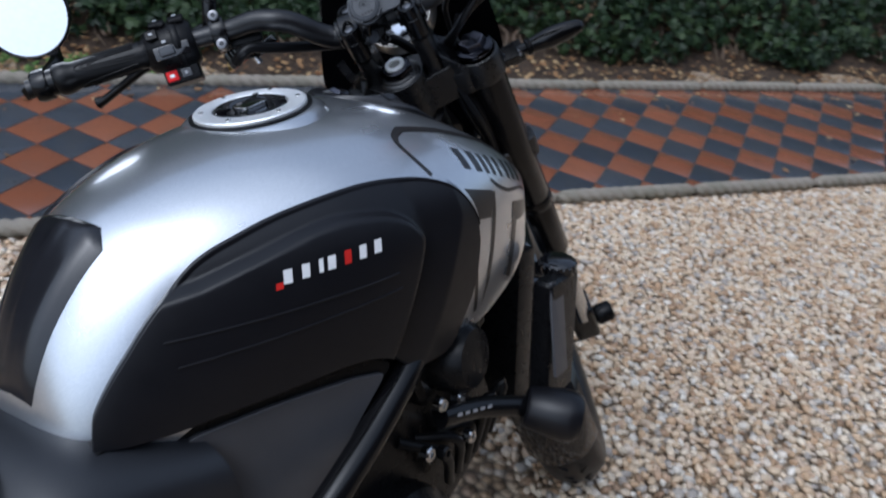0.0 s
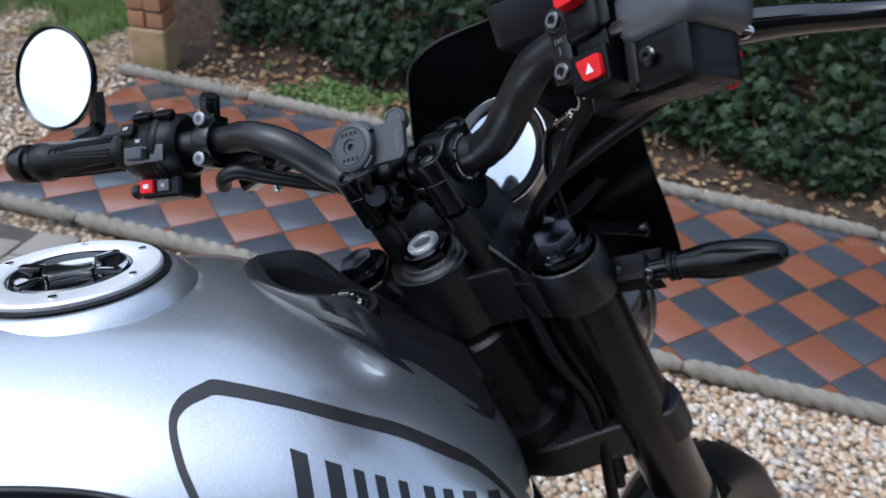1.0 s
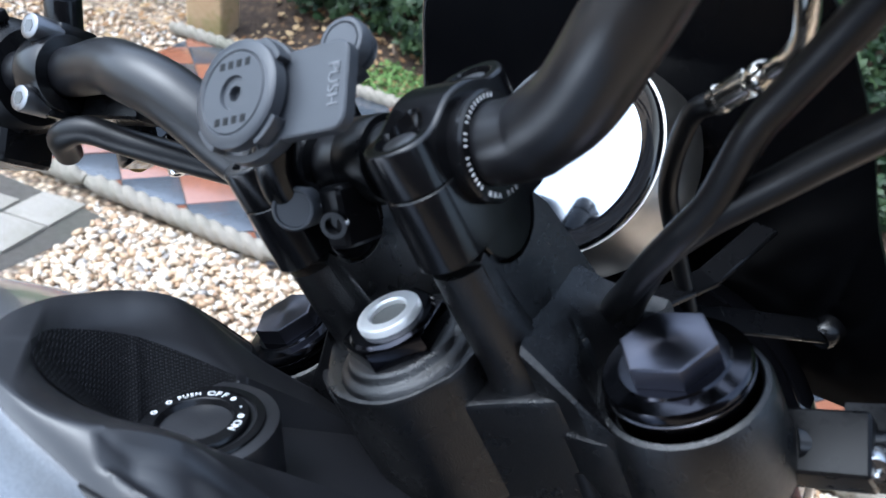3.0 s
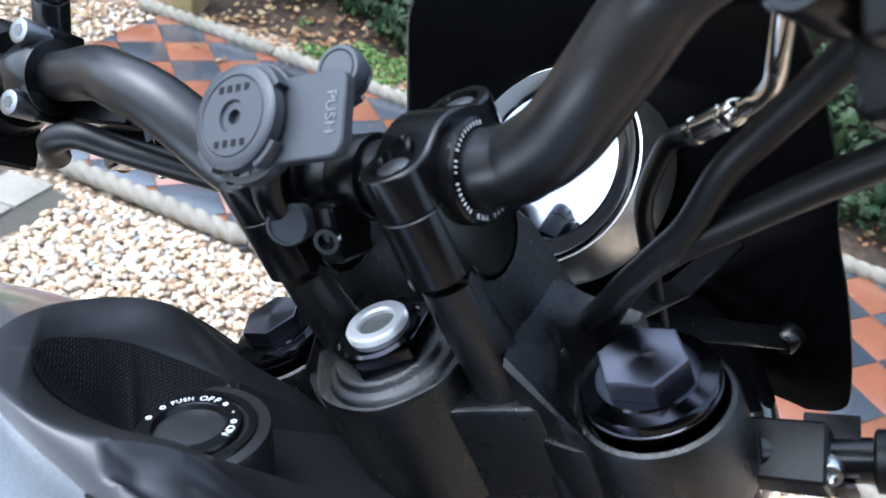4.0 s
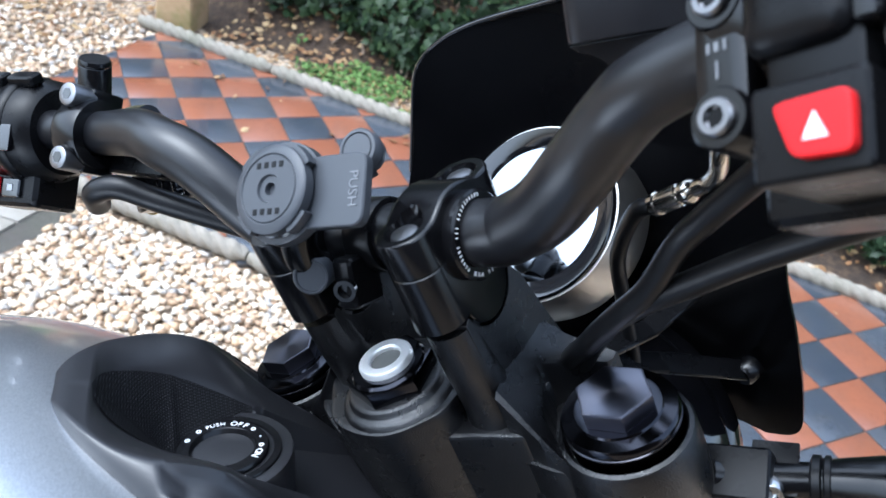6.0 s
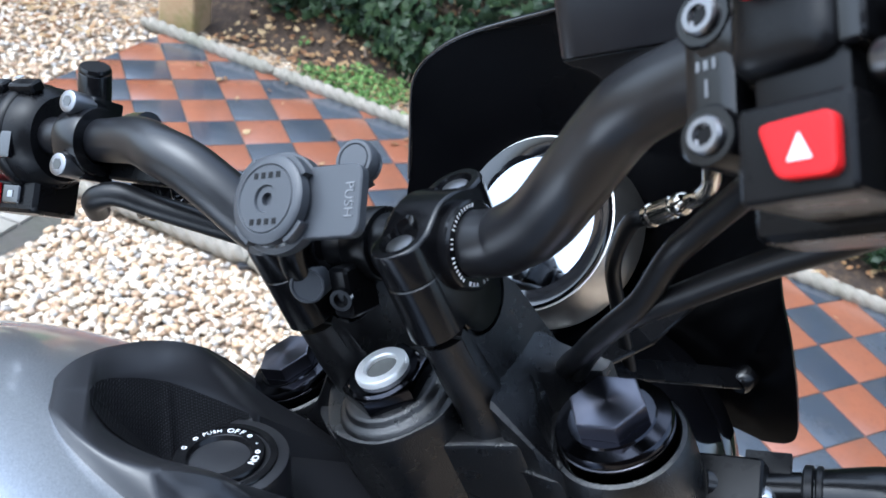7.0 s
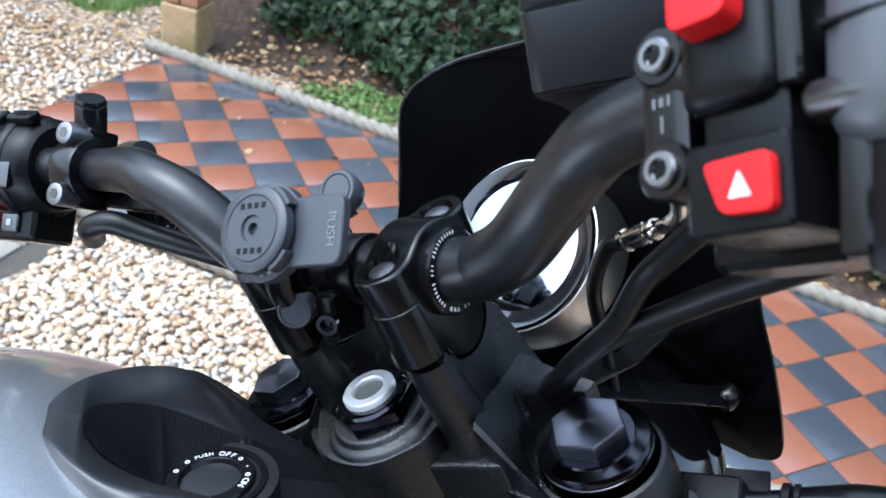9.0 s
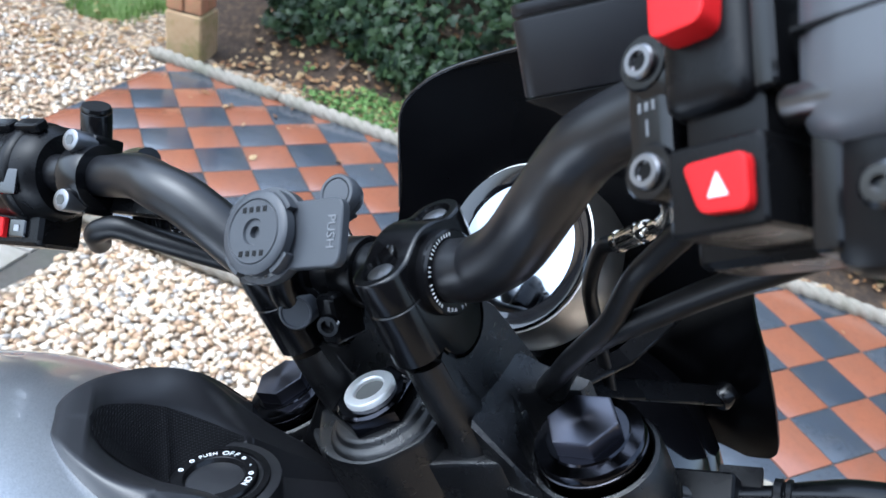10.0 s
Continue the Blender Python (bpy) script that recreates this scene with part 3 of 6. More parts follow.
# unseen hedge and tree blocks behind the bank, added to shape the tank's reflections
GROWTH = leaf_paint("dense_dark_growth", (0.010, 0.018, 0.008), (0.020, 0.034, 0.014), (0.034, 0.052, 0.022), 0.8)
# grey lifted to hold the haze and sky between the branches
BARE = stone_paint("hazed_bare_branches", (0.13, 0.125, 0.12), (0.24, 0.235, 0.23), (0.10, 0.11, 0.09), 0.4, 5.0)
CLOSING = (
    ("wall_hedge", (0.0, 5.6), 0, (22.0, 0.5, 3.0), GROWTH, "unseen dark green hedge block, added to darken reflections"),
    ("wall_trees_north", (-1.0, 7.2), 0, (26.0, 0.8, 6.4), BARE, "unseen block for bare trees behind the hedge, added for the tank's reflections"),
    ("wall_trees_west", (-9.5, 3.6), 90, (8.0, 0.8, 5.2), BARE, "unseen block for bare trees beside the drive, added for the tank's reflections"),
)
for name, place, turn, size, paint, label in CLOSING:
    growth = rbox(size, pose(0, 0, size[2] / 2), 0.05)
    bmesh.ops.subdivide_edges(growth, edges=[e for e in growth.edges if e.calc_length() > 2], cuts=40, use_grid_fill=True)
    for q in growth.verts:
        q.co += Vector((0, 0.35 * noise.noise(q.co * 1.4), (0.7 * noise.noise(q.co * 0.8) + 0.3 * noise.noise(q.co * 2.6)) * max(0, q.co.z / size[2])))
    thing(name, growth, paint, label, "hedge" if paint is GROWTH else "trees", kind="structure", at=pose(*place, 0, 0, 0, turn))

# ---------------------------------------------------------------- motorcycle: frames
# STEER: x forward, y left, z up the steering axis, at the top of the stem; BODY: the same point, upright in the bike's plane.
def frame_of(rows, origin):
    m = Matrix([Vector(r) for r in rows]).transposed().to_4x4()
    m.translation = Vector(origin)
    return m


STEM_TOP = (-0.655, -1.467, 1.034)
STEER = frame_of(((0.1489, 0.9690, 0.1971), (-0.8348, 0.2300, -0.5003), (-0.5301, -0.0900, 0.8431)), STEM_TOP)
BODY = frame_of(((0.7810, 0.6213, 0.0636), (-0.5825, 0.7613, -0.2849), (-0.2255, 0.1855, 0.9564)), STEM_TOP)
bike = new("motorcycle")
bike.matrix_basis = frame_of(((0.7810, 0.6213, 0.0636), (-0.5825, 0.7613, -0.2849), (-0.2255, 0.1855, 0.9564)), BODY @ Vector((-0.55, 0.0, -1.02)))
WORLD["motorcycle"] = bike.matrix_basis.copy()
tagged(bike, "parked silver and black naked motorcycle with its bars turned", "motorcycle")


def bpart(name, bm, material, label="", smooth=40, parent=None):
    return part(name, bm, material, parent or bike, label, BODY, smooth)


def spart(name, bm, material, label="", smooth=40, parent=None):
    return part(name, bm, material, parent or bike, label, STEER, smooth)


# ---------------------------------------------------------------- fuel tank
TOP = [(-.62, -.16), (-.60, -.10), (-.56, -.04), (-.50, .010), (-.44, .028), (-.35, .036), (-.264, .030), (-.2, .02), (-.144, .006), (-.08, -.03), (-.02, -.08), (.03, -.13)]
WID = [(-.62, .07), (-.56, .10), (-.5, .128), (-.41, .168), (-.31, .202), (-.2, .215), (-.1, .216), (-.04, .203), (0, .175), (.03, .12)]
MID = [(-.62, -.2), (-.5, -.15), (-.41, -.12), (-.2, -.11), (-.04, -.14), (.03, -.2)]
LOW = [(-.62, -.165), (-.585, -.155), (-.56, -.13), (-.40, -.13), (-.30, -.16), (-.26, -.20), (-.235, -.238), (-.17, -.262), (-.1, -.25), (-.04, -.225), (.03, -.21)]


COV = [(-.149, .0), (-.1482, .0100), (-.1462, .0200), (-.1422, .0300), (-.136, .0390), (-.120, .055), (-.100, .072), (-.075, .090), (-.045, .108), (-.020, .116), (.005, .105), (.020, .08)]


def tank_y(x, z):
    w, zt, zm = table(WID, x), table(TOP, x), table(MID, x)
    if z >= zm:
        k = min(1, (z - zm) / (zt - zm))
        return w * (1 - k ** 2.4) ** (1 / 2.4)
    return w * (1 - 5.0 * (zm - z) ** 2)


def on_tank(x, z, off=0.0, side=-1):
    """The point of the tank's flank at x, z, lifted by off along the surface normal."""
    e = 0.002
    y = tank_y(x, z)
    n = Vector(((y - tank_y(x + e, z)) / e, 1, (y - tank_y(x, z + e)) / e))
    n.normalize()
    return Vector((x + n.x * off, side * (y + n.y * off), z + n.z * off))


secs = []
for i in range(67):
    x = -.62 + .65 * i / 66
    zt, zm, zl = table(TOP, x), table(MID, x), min(table(LOW, x), table(MID, x) - 0.002)
    ring = []
    for k in range(9):
        z = zl + (zm - zl) * k / 9
        ring.append((x, -tank_y(x, z), z))
    for k in range(25):
        a = math.pi / 2 * k / 24
        s, c = math.sin(a) ** (2 / 2.4), math.cos(a) ** (2 / 2.4)
        ring.append((x, -table(WID, x) * c, zm + (zt - zm) * s))
    if x > -.126:
        cut = min(table([(-.126, .014), (-.118, .026), (-.108, .036), (-.09, .043), (-.05, .050), (.03, .06)], x), table(COV, x) - .02)
        ring = [(px, py, min(pz, -.085) if -py < cut and pz > zm else pz) for px, py, pz in ring]
    ring += [(px, -py, pz - (1.2 * py * py if pz > zm else 1.2 * py * py * max(0, 1 - (zm - pz) / 0.1))) for px, py, pz in ring[-2::-1]]
    secs.append(ring)
tank = bpart("fuel_tank", loft(secs, caps=True), SILVER, "metallic silver fuel tank with clear coat")

# filler collar, ring and cap
FILL = axis_frame((-0.262, -0.002, 0.0), (0.04, 0, 1))
bpart("filler_collar", lathe([(0.088, 0.012), (0.080, 0.024), (0.071, 0.0305), (0.066, 0.032), (0.060, 0.031), (0.0, 0.031)], FILL, 64), SILVER, parent=tank)
bpart("filler_seal", lathe([(0.0665, 0.030), (0.0665, 0.0335), (0.063, 0.0345), (0.0615, 0.033)], FILL, 64), RUBBER, parent=tank)
bpart("filler_ring", lathe([(0.0615, 0.031), (0.0615, 0.0365), (0.060, 0.038), (0.043, 0.0385), (0.041, 0.037), (0.041, 0.032)], FILL, 64), ALLOY, "brushed aluminium filler ring", parent=tank)
capm = lathe([(0.0405, 0.032), (0.0405, 0.036), (0.038, 0.038), (0.026, 0.036), (0.024, 0.034), (0.0, 0.034)], FILL, 48)
bpart("filler_cap", capm, GLOSS, "gloss black filler cap", parent=tank)
flap = prism(rounded([(-0.017, -0.012), (0.017, -0.012), (0.017, 0.012), (-0.017, 0.012)], 0.006), 0.034, 0.041, FILL, 0.0015)
bpart("key_flap", flap, CHROME, parent=tank)
for a in (35, 145, 215, 325):
    bpart("cap_rib", rbox((0.018, 0.007, 0.004), FILL @ pose(0.030 * math.cos(radians(a)), 0.030 * math.sin(radians(a)), 0.038, 0, 0, a), 0.0015), GLOSS, parent=tank)
for k in range(6):
    a = radians(60 * k + 20)
    bpart("ring_bolt", lathe([(0.0028, 0.038), (0.0028, 0.0395), (0.0014, 0.0395), (0.0014, 0.0385), (0, 0.0385)], FILL @ pose(0.052 * math.cos(a), 0.052 * math.sin(a), 0), 10), CHROME, parent=tank)

# grained side panel of the tank
PHI = [(-.590, -.140), (-.575, -.108), (-.529, -.063), (-.495, -.038), (-.461, -.020), (-.42, -.012), (-.376, -.009), (-.318, -.012), (-.275, -.020), (-.242, -.032), (-.215, -.049), (-.198, -.068), (-.187, -.092), (-.183, -.113)]
PLO = [(-.590, -.141), (-.56, -.148), (-.522, -.153), (-.439, -.162), (-.37, -.172), (-.335, -.19), (-.303, -.224), (-.27, -.238), (-.24, -.240), (-.215, -.208), (-.197, -.176), (-.187, -.135), (-.183, -.1135)]


def flank_patch(x0, x1, hi, lo, off, nx=60, nz=22, rim=0.004, side=-1):
    """A shell on the flank between two edge lines, with rolled edges."""
    bm = bmesh.new()
    grid = []
    for i in range(nx + 1):
        u = i / nx
        x = x0 + (x1 - x0) * (0.5 - 0.5 * math.cos(math.pi * u))
        zh, zl = table(hi, x), table(lo, x)
        col = []
        for k in range(nz + 1):
            v = 0.5 - 0.5 * math.cos(math.pi * k / nz)
            z = zl + (zh - zl) * v
            edge = min(zh - z, z - zl, (x - x0) * 1.5, (x1 - x) * 1.5)
            f = min(1.0, max(0.0, edge) / rim)
            col.append(bm.verts.new(on_tank(x, z, off(x, z) * math.sqrt(max(0.0, 1 - (1 - f) ** 2)) - 0.002 * (1 - f), side)))
        grid.append(col)
    for i in range(nx):
        for k in range(nz):
            bm.faces.new((grid[i][k], grid[i + 1][k], grid[i + 1][k + 1], grid[i][k + 1]))
    bmesh.ops.remove_doubles(bm, verts=bm.verts[:], dist=0.00005)
    return bm


IHI = [(-.47, -.034), (-.43, -.030), (-.355, -.026), (-.31, -.036), (-.28, -.054), (-.262, -.085)]


def panel_off(x, z):
    """Relief of the knee panel: raised field, sloped shoulder at the front, hollow below the top rim."""
    top, rim = table(IHI, x), table(PHI, x)
    right = -.262 - (-.085 - z) * 0.55 if z < -.085 else -.262
    field = min(1, max(0, (top - z) / 0.010), max(0, (right - x) / 0.010)) if x < right else 0.0
    lip = max(0, 1 - (rim - z) / 0.005)
    h = 0.0015 + 0.0125 * field + 0.0055 * lip * (1 - field)
    if x > right:
        h += 0.22 * max(0, min(0.050, x - right - 0.002))
    return h


knee = bpart("knee_panel", flank_patch(-.590, -.183, PHI, PLO, panel_off, 170, 90), PANEL, "grained matt black knee panel with raised ribs", 60, tank)
bpart("knee_panel", flank_patch(-.590, -.183, PHI, PLO, lambda x, z: 0.006, 40, 16, side=1), PANEL, "grained matt black knee panel", 60, tank)


for za, zb in ((-.0715, -.097), (-.094, -.113)):
    line = [(x, za + (zb - za) * (x + .507) / .195) for x in np.linspace(-.512, -.312, 24)]
    bpart("panel_rib", tube([on_tank(x, z, panel_off(x, z) + 0.0003) for x, z in line], 0.0012, 8, 2), PANEL, parent=knee)


def ribbon(line, widths, off, steps=6):
    """A flat stripe on the flank along (x, z) points."""
    bm = bmesh.new()
    pts = smooth_line([(x, z, w) for (x, z), w in zip(line, widths)], steps)
    rows = []
    for i, p in enumerate(pts):
        a, b = pts[max(i - 1, 0)], pts[min(i + 1, len(pts) - 1)]
        d = (b - a)[:2]
        d = d / (np.linalg.norm(d) + 1e-9)
        n = np.array((-d[1], d[0]))
        rows.append([bm.verts.new(on_tank(*(p[:2] + n * p[2] * s), off)) for s in (-0.5, -0.17, 0.17, 0.5)])
    for a, b in zip(rows, rows[1:]):
        for k in range(3):
            bm.faces.new((a[k], a[k + 1], b[k + 1], b[k]))
    return bm


def decal_quad(corners, off, n=6, surface=None):
    """A four-cornered mark on the flank."""
    bm = bmesh.new()
    a, b, c, d = (np.array(p) for p in corners)
    grid = [[bm.verts.new(on_tank(*((a * (1 - u) + b * u) * (1 - v) + (d * (1 - u) + c * u) * v), off(*((a * (1 - u) + b * u) * (1 - v) + (d * (1 - u) + c * u) * v)) if callable(off) else off)) for v in np.linspace(0, 1, n)] for u in np.linspace(0, 1, n)]
    for i in range(n - 1):
        for k in range(n - 1):
            bm.faces.new((grid[i][k], grid[i + 1][k], grid[i + 1][k + 1], grid[i][k + 1]))
    return bm


LOOP = [(-.213, -.041), (-.2165, -.025), (-.216, -.011), (-.209, -.0055), (-.196, -.0045), (-.185, -.006), (-.150, -.0195), (-.110, -.041), (-.084, -.057), (-.055, -.080), (-.039, -.095), (-.023, -.117), (-.012, -.140)]
bpart("loop_stripe", ribbon(LOOP, [0.0044] * 10 + [0.0035, 0.003, 0.0028], 0.0006), GREYDECAL, "dark grey tank stripe", parent=tank)
UND = [(-.128, -.082), (-.118, -.094), (-.100, -.108), (-.080, -.116), (-.060, -.124), (-.045, -.134)]
bpart("badge_underline", ribbon(UND, [0.003, 0.004, 0.0045, 0.0045, 0.004, 0.003], 0.0006), BLACKDECAL, parent=tank)
# badge marks along the flank
BADGE = ((-.158, -.130), (-.126, -.107), (-.101, -.092), (-.086, -.066), (-.060, -.047), (-.041, -.027))
for a, b in BADGE:
    for p, q in ((a, a + (b - a) * 0.30), (a + (b - a) * 0.62, a + (b - a) * 0.92)) if b - a > 0.016 else ((a, b - 0.004),):
        za, zb = -.034 - (p + .158) * 0.60, -.034 - (q + .158) * 0.60
        bpart("badge_mark", decal_quad([(p, za), (q, zb), (q - 0.003, zb - 0.021), (p - 0.003, za - 0.021)], 0.0006, 5), BLACKDECAL, parent=tank)
WING = [(-.196, -.052), (-.184, -.072), (-.176, -.098), (-.174, -.125), (-.180, -.160), (-.194, -.200), (-.212, -.232)]
bpart("wing_edge", ribbon(WING, [0.002, 0.005, 0.007, 0.007, 0.006, 0.005, 0.003], 0.0022), SILVER, "raised silver edge beside the knee panel", parent=tank)
# chevrons on the front of the flank
CHEV = (
    [(-.184, -.068), (-.133, -.093), (-.143, -.122), (-.182, -.108)],
    [(-.136, -.094), (-.128, -.096), (-.150, -.205), (-.163, -.235)],
    [(-.182, -.150), (-.178, -.145), (-.172, -.235), (-.180, -.235)],
    [(-.090, -.128), (-.040, -.150), (-.044, -.168), (-.078, -.160)],
    [(-.090, -.128), (-.078, -.134), (-.094, -.235), (-.106, -.225)],
)
for q, m in zip(CHEV, (GREYDECAL, GREYDECAL, BLACKDECAL, GREYDECAL, GREYDECAL)):
    bpart("chevron", decal_quad(q, 0.0006, 8), m, parent=tank)
# model badge on the knee panel
for i, (a, b) in enumerate(((-.4125, -.4005), (-.3965, -.3855), (-.3815, -.3775), (-.3735, -.3620), (-.358, -.3475), (-.3435, -.3325), (-.3285, -.3165))):
    za, zb = -.052 - (a + .42) * 0.10, -.052 - (b + .42) * 0.10
    m = REDDECAL if i == 4 else WHITE
    b = a + (b - a) * (0.62 if b - a > 0.006 else 1)
    bpart("model_badge_mark", decal_quad([(a + 0.002, za + 0.003), (b + 0.002, zb + 0.003), (b - 0.0025, zb - 0.0075), (a - 0.0025, za - 0.0075)], lambda x, z: panel_off(x, z) + 0.0008, 5), m, parent=tank)
bpart("model_badge_mark", decal_quad([(-.4205, -.0575), (-.4145, -.058), (-.4165, -.063), (-.4225, -.0625)], lambda x, z: panel_off(x, z) + 0.0008, 4), REDDECAL, parent=tank)

# rear pad on the tank
pad = bmesh.new()
rows = []
for i in range(25):
    x = -.600 + .112 * i / 24
    half_w = 0.030 + 0.026 * i / 24
    if i > 21:
        half_w -= 0.006 * (i - 21)
    zt, zm, wd = table(TOP, x), table(MID, x), table(WID, x)
    row = []
    for k in range(15):
        y = half_w * (k / 7 - 1)
        z = zm + (zt - zm) * (1 - min(0.999, abs(y) / wd) ** 2.4) ** (1 / 2.4)
        e = min(k, 14 - k, i, 24 - i)
        row.append(pad.verts.new((x - 0.003 * min(1, e / 2), y, z + 0.0065 * min(1, e / 1.5) + (0.0012 if abs(y) < 0.004 else 0))))
    rows.append(row)
for a, b in zip(rows, rows[1:]):
    for k in range(14):
        pad.faces.new((a[k], a[k + 1], b[k + 1], b[k]))
bpart("tank_pad", pad, PADMAT, "black rubber tank pad", parent=tank)

# ---------------------------------------------------------------- ignition cover in front of the tank


def cov_half(x):
    return max(0.0005, table(COV, x))


RIDGE = [(-.149, .0), (-.140, .020), (-.130, .036), (-.118, .0475), (-.105, .0535), (-.09, .0555), (-.06, .056), (.02, .056)]
RIDGE_Z = [(-.149, .002), (-.142, .0065), (-.130, .0045), (-.118, .0008), (-.105, -.002), (-.092, -.005), (-.080, -.0105), (-.070, -.020), (-.060, -.032), (-.045, -.048), (.02, -.10)]
LIP = [(-.1295, .0), (-.1283, .009), (-.1250, .0170), (-.120, .0230), (-.110, .0300), (-.097, .0342), (-.080, .0345), (-.061, .0325), (.02, .030)]
LIP_Z = [(-.1300, .0030), (-.120, -.0035), (-.097, -.0145), (-.080, -.025), (-.061, -.037), (.02, -.090)]
SHELF = -.0398


def bowl_half(x):
    return table(LIP, x) if x > -.1295 else 0.0


def shelf_half(x):
    return table([(-.099, .0), (-.096, .006), (-.084, .0135), (-.072, .0225), (-.0605, .030), (.02, .028)], x)


def cov_rim(x, y):
    """Height of the shell outside the bowl: from the bowl's lip up to a ridge, then down to the tank."""
    a, lip, ridge = abs(y), bowl_half(x), min(table(RIDGE, x), cov_half(x) * 0.97)
    top, low = table(RIDGE_Z, x), table(LIP_Z, x)
    if a <= ridge:
        t = max(0.0, min(1.0, (a - lip) / max(1e-5, ridge - lip)))
        if x < -.1295:
            low = top
        return low + (top - low) * (1 - (1 - t) ** 1.7)
    k = (a - ridge) / max(1e-5, cov_half(x) - ridge)
    z = top - (0.013 + 0.10 * max(0, x + .12)) * k ** 1.6
    if x > -.104:
        e = min((a - ridge) / 0.004, (x + .104) / .010, max(0, (cov_half(x) - a - 0.006) / 0.005))
        z -= 0.0065 * max(0, min(1, e))
    return z


def cov_z(x, y):
    """Height of the cover: a ridged shell round a scooped bowl that runs down to the shelf of the lock."""
    a, lip = abs(y), bowl_half(x)
    if a >= lip or x <= -.1295:
        return cov_rim(x, y)
    if x > -.058:
        return min(cov_rim(x, lip), -.062 - 0.3 * (x + .058))
    floor = table([(-.1295, .003), (-.114, -.021), (-.099, SHELF), (-.05, SHELF)], x)
    edge = cov_rim(x, lip)
    t = min(1.0, (lip - a) / max(1e-5, lip - min(shelf_half(x), lip * 0.98)))
    return edge + (min(edge, floor) - edge) * t ** 0.75


gasket = []
for s in (-1, 1):
    for x, h in (COV[1:-2] if s > 0 else COV[-3:0:-1]):
        gasket.append((x - 0.0004, s * (h + 0.0004), cov_rim(x, h * 0.999) - 0.0015))
bpart("cover_gasket", tube(gasket, 0.0020, 10, 5), RUBBER, parent=tank)
cov = bmesh.new()
# columns crowd where the bowl wall stands
grid = []
for i in range(101):
    x = -.149 + .169 * (i / 100) ** 1.7
    hw, hb = cov_half(x), min(bowl_half(x), cov_half(x) * 0.98)
    rd = max(hb, min(table(RIDGE, x), hw * 0.97))
    ys = list(np.linspace(-hw, -rd, 13)) + list(np.linspace(-rd, -hb, 9))[1:] + list(np.linspace(-hb, 0, 22))[1:]
    ys += [-q for q in ys[-2::-1]]
    grid.append([cov.verts.new((x, y, cov_z(x, y))) for y in ys])
NC = len(grid[0])
for a, b in zip(grid, grid[1:]):
    for k in range(NC - 1):
        cov.faces.new((a[k], a[k + 1], b[k + 1], b[k]))
edge = [g[0] for g in grid] + [v for v in grid[-1][1:]] + [g[-1] for g in grid[-2::-1]]
low = [cov.verts.new(v.co + Vector((0, 0, -0.02))) for v in edge]
for k in range(len(edge) - 1):
    cov.faces.new((edge[k], edge[k + 1], low[k + 1], low[k]))
cover = bpart("ignition_cover", cov, COVERMAT, "matt black plastic cover round the ignition lock", 60)
dots = bmesh.new()
rows = []
for i in range(70):
    x = -.1285 + .0675 * (i / 69) ** 1.2
    hb, inner = bowl_half(x) * 0.97, min(shelf_half(x), bowl_half(x) * 0.9)
    rows.append([dots.verts.new((x + 0.0005, y, cov_z(x, y) + 0.0007)) for y in [-hb + (hb - inner) * q / 12 for q in range(13)] + [inner + (hb - inner) * q / 12 for q in range(13)]])
for a, b in zip(rows, rows[1:]):
    for k in range(25):
        if k != 12 or a[0].co.x < -.100:
            dots.faces.new((a[k], a[k + 1], b[k + 1], b[k]))
bpart("dot_panel", dots, DOTS, "dot-textured bowl", 60, cover)
IGN = axis_frame((-.0770, -.0020, -.0510), (-0.03, 0.0, 1))
bpart("lock_surround", prism(arc(0, 0, 0.0325, -112, 112, 32) + [(-0.021, 0.021), (-0.0245, 0.008), (-0.0245, -0.008), (-0.021, -0.021)], -0.02, 0.0122, IGN, 0.0014), COVERMAT, parent=cover)
bpart("lock_step", lathe([(0.0272, 0.010), (0.0272, 0.0124), (0.0268, 0.0133), (0.0236, 0.0134), (0.0230, 0.011)], IGN, 56), SATIN, parent=cover)
bpart("lock_ring", lathe([(0.0212, 0.004), (0.0212, 0.0142), (0.0206, 0.0150), (0.0152, 0.0150), (0.0146, 0.0144), (0.0118, 0.0020), (0.0100, 0.0), (0.0, 0.0)], IGN, 56), SATIN, "black lock ring with white letters", parent=cover)
bpart("lock_barrel", lathe([(0.0088, -.0005), (0.0088, 0.0036), (0.0080, 0.0042), (0.0, 0.0044)], IGN, 32), DULLSTEEL, "dull grey key barrel", parent=cover)
# black bar on the barrel's face, standing for the shade in the key slot
bpart("slot_shade", rbox((0.0016, 0.0090, 0.0006), IGN @ pose(0, 0, 0.0045, 0, 0, 35), 0.0002), MATT, parent=cover)
for text, a, size in (("PUSH", 97, 0.0036), ("OFF", 58, 0.0046), ("ON", -34, 0.0046)):
    for k, ch in enumerate(text):
        b = a + (len(text) / 2 - 0.5 - k) * size * 2150
        writing(ch, size, IGN @ pose(0.0178 * math.cos(radians(b)), 0.0178 * math.sin(radians(b)), 0.0151, 0, 0, b - 90), "lock_letters", WHITE, cover, BODY)
for a, w in ((150, 0.0026), (124, 0.0026), (32, 0.0024), (8, 0.0010), (-14, 0.0026)):
    q = IGN @ pose(0.0178 * math.cos(radians(a)), 0.0178 * math.sin(radians(a)), 0.0151, 0, 0, a - 90)
    bpart("lock_mark", lathe([(w / 2, 0.0), (w / 2, 0.0002), (w / 4, 0.0002), (w / 4, 0.0)], q, 14), WHITE, parent=cover)

# ---------------------------------------------------------------- steering: top yoke
FORK_X, FORK_Y = 0.0200, 0.1055
yoke = bmesh.new()
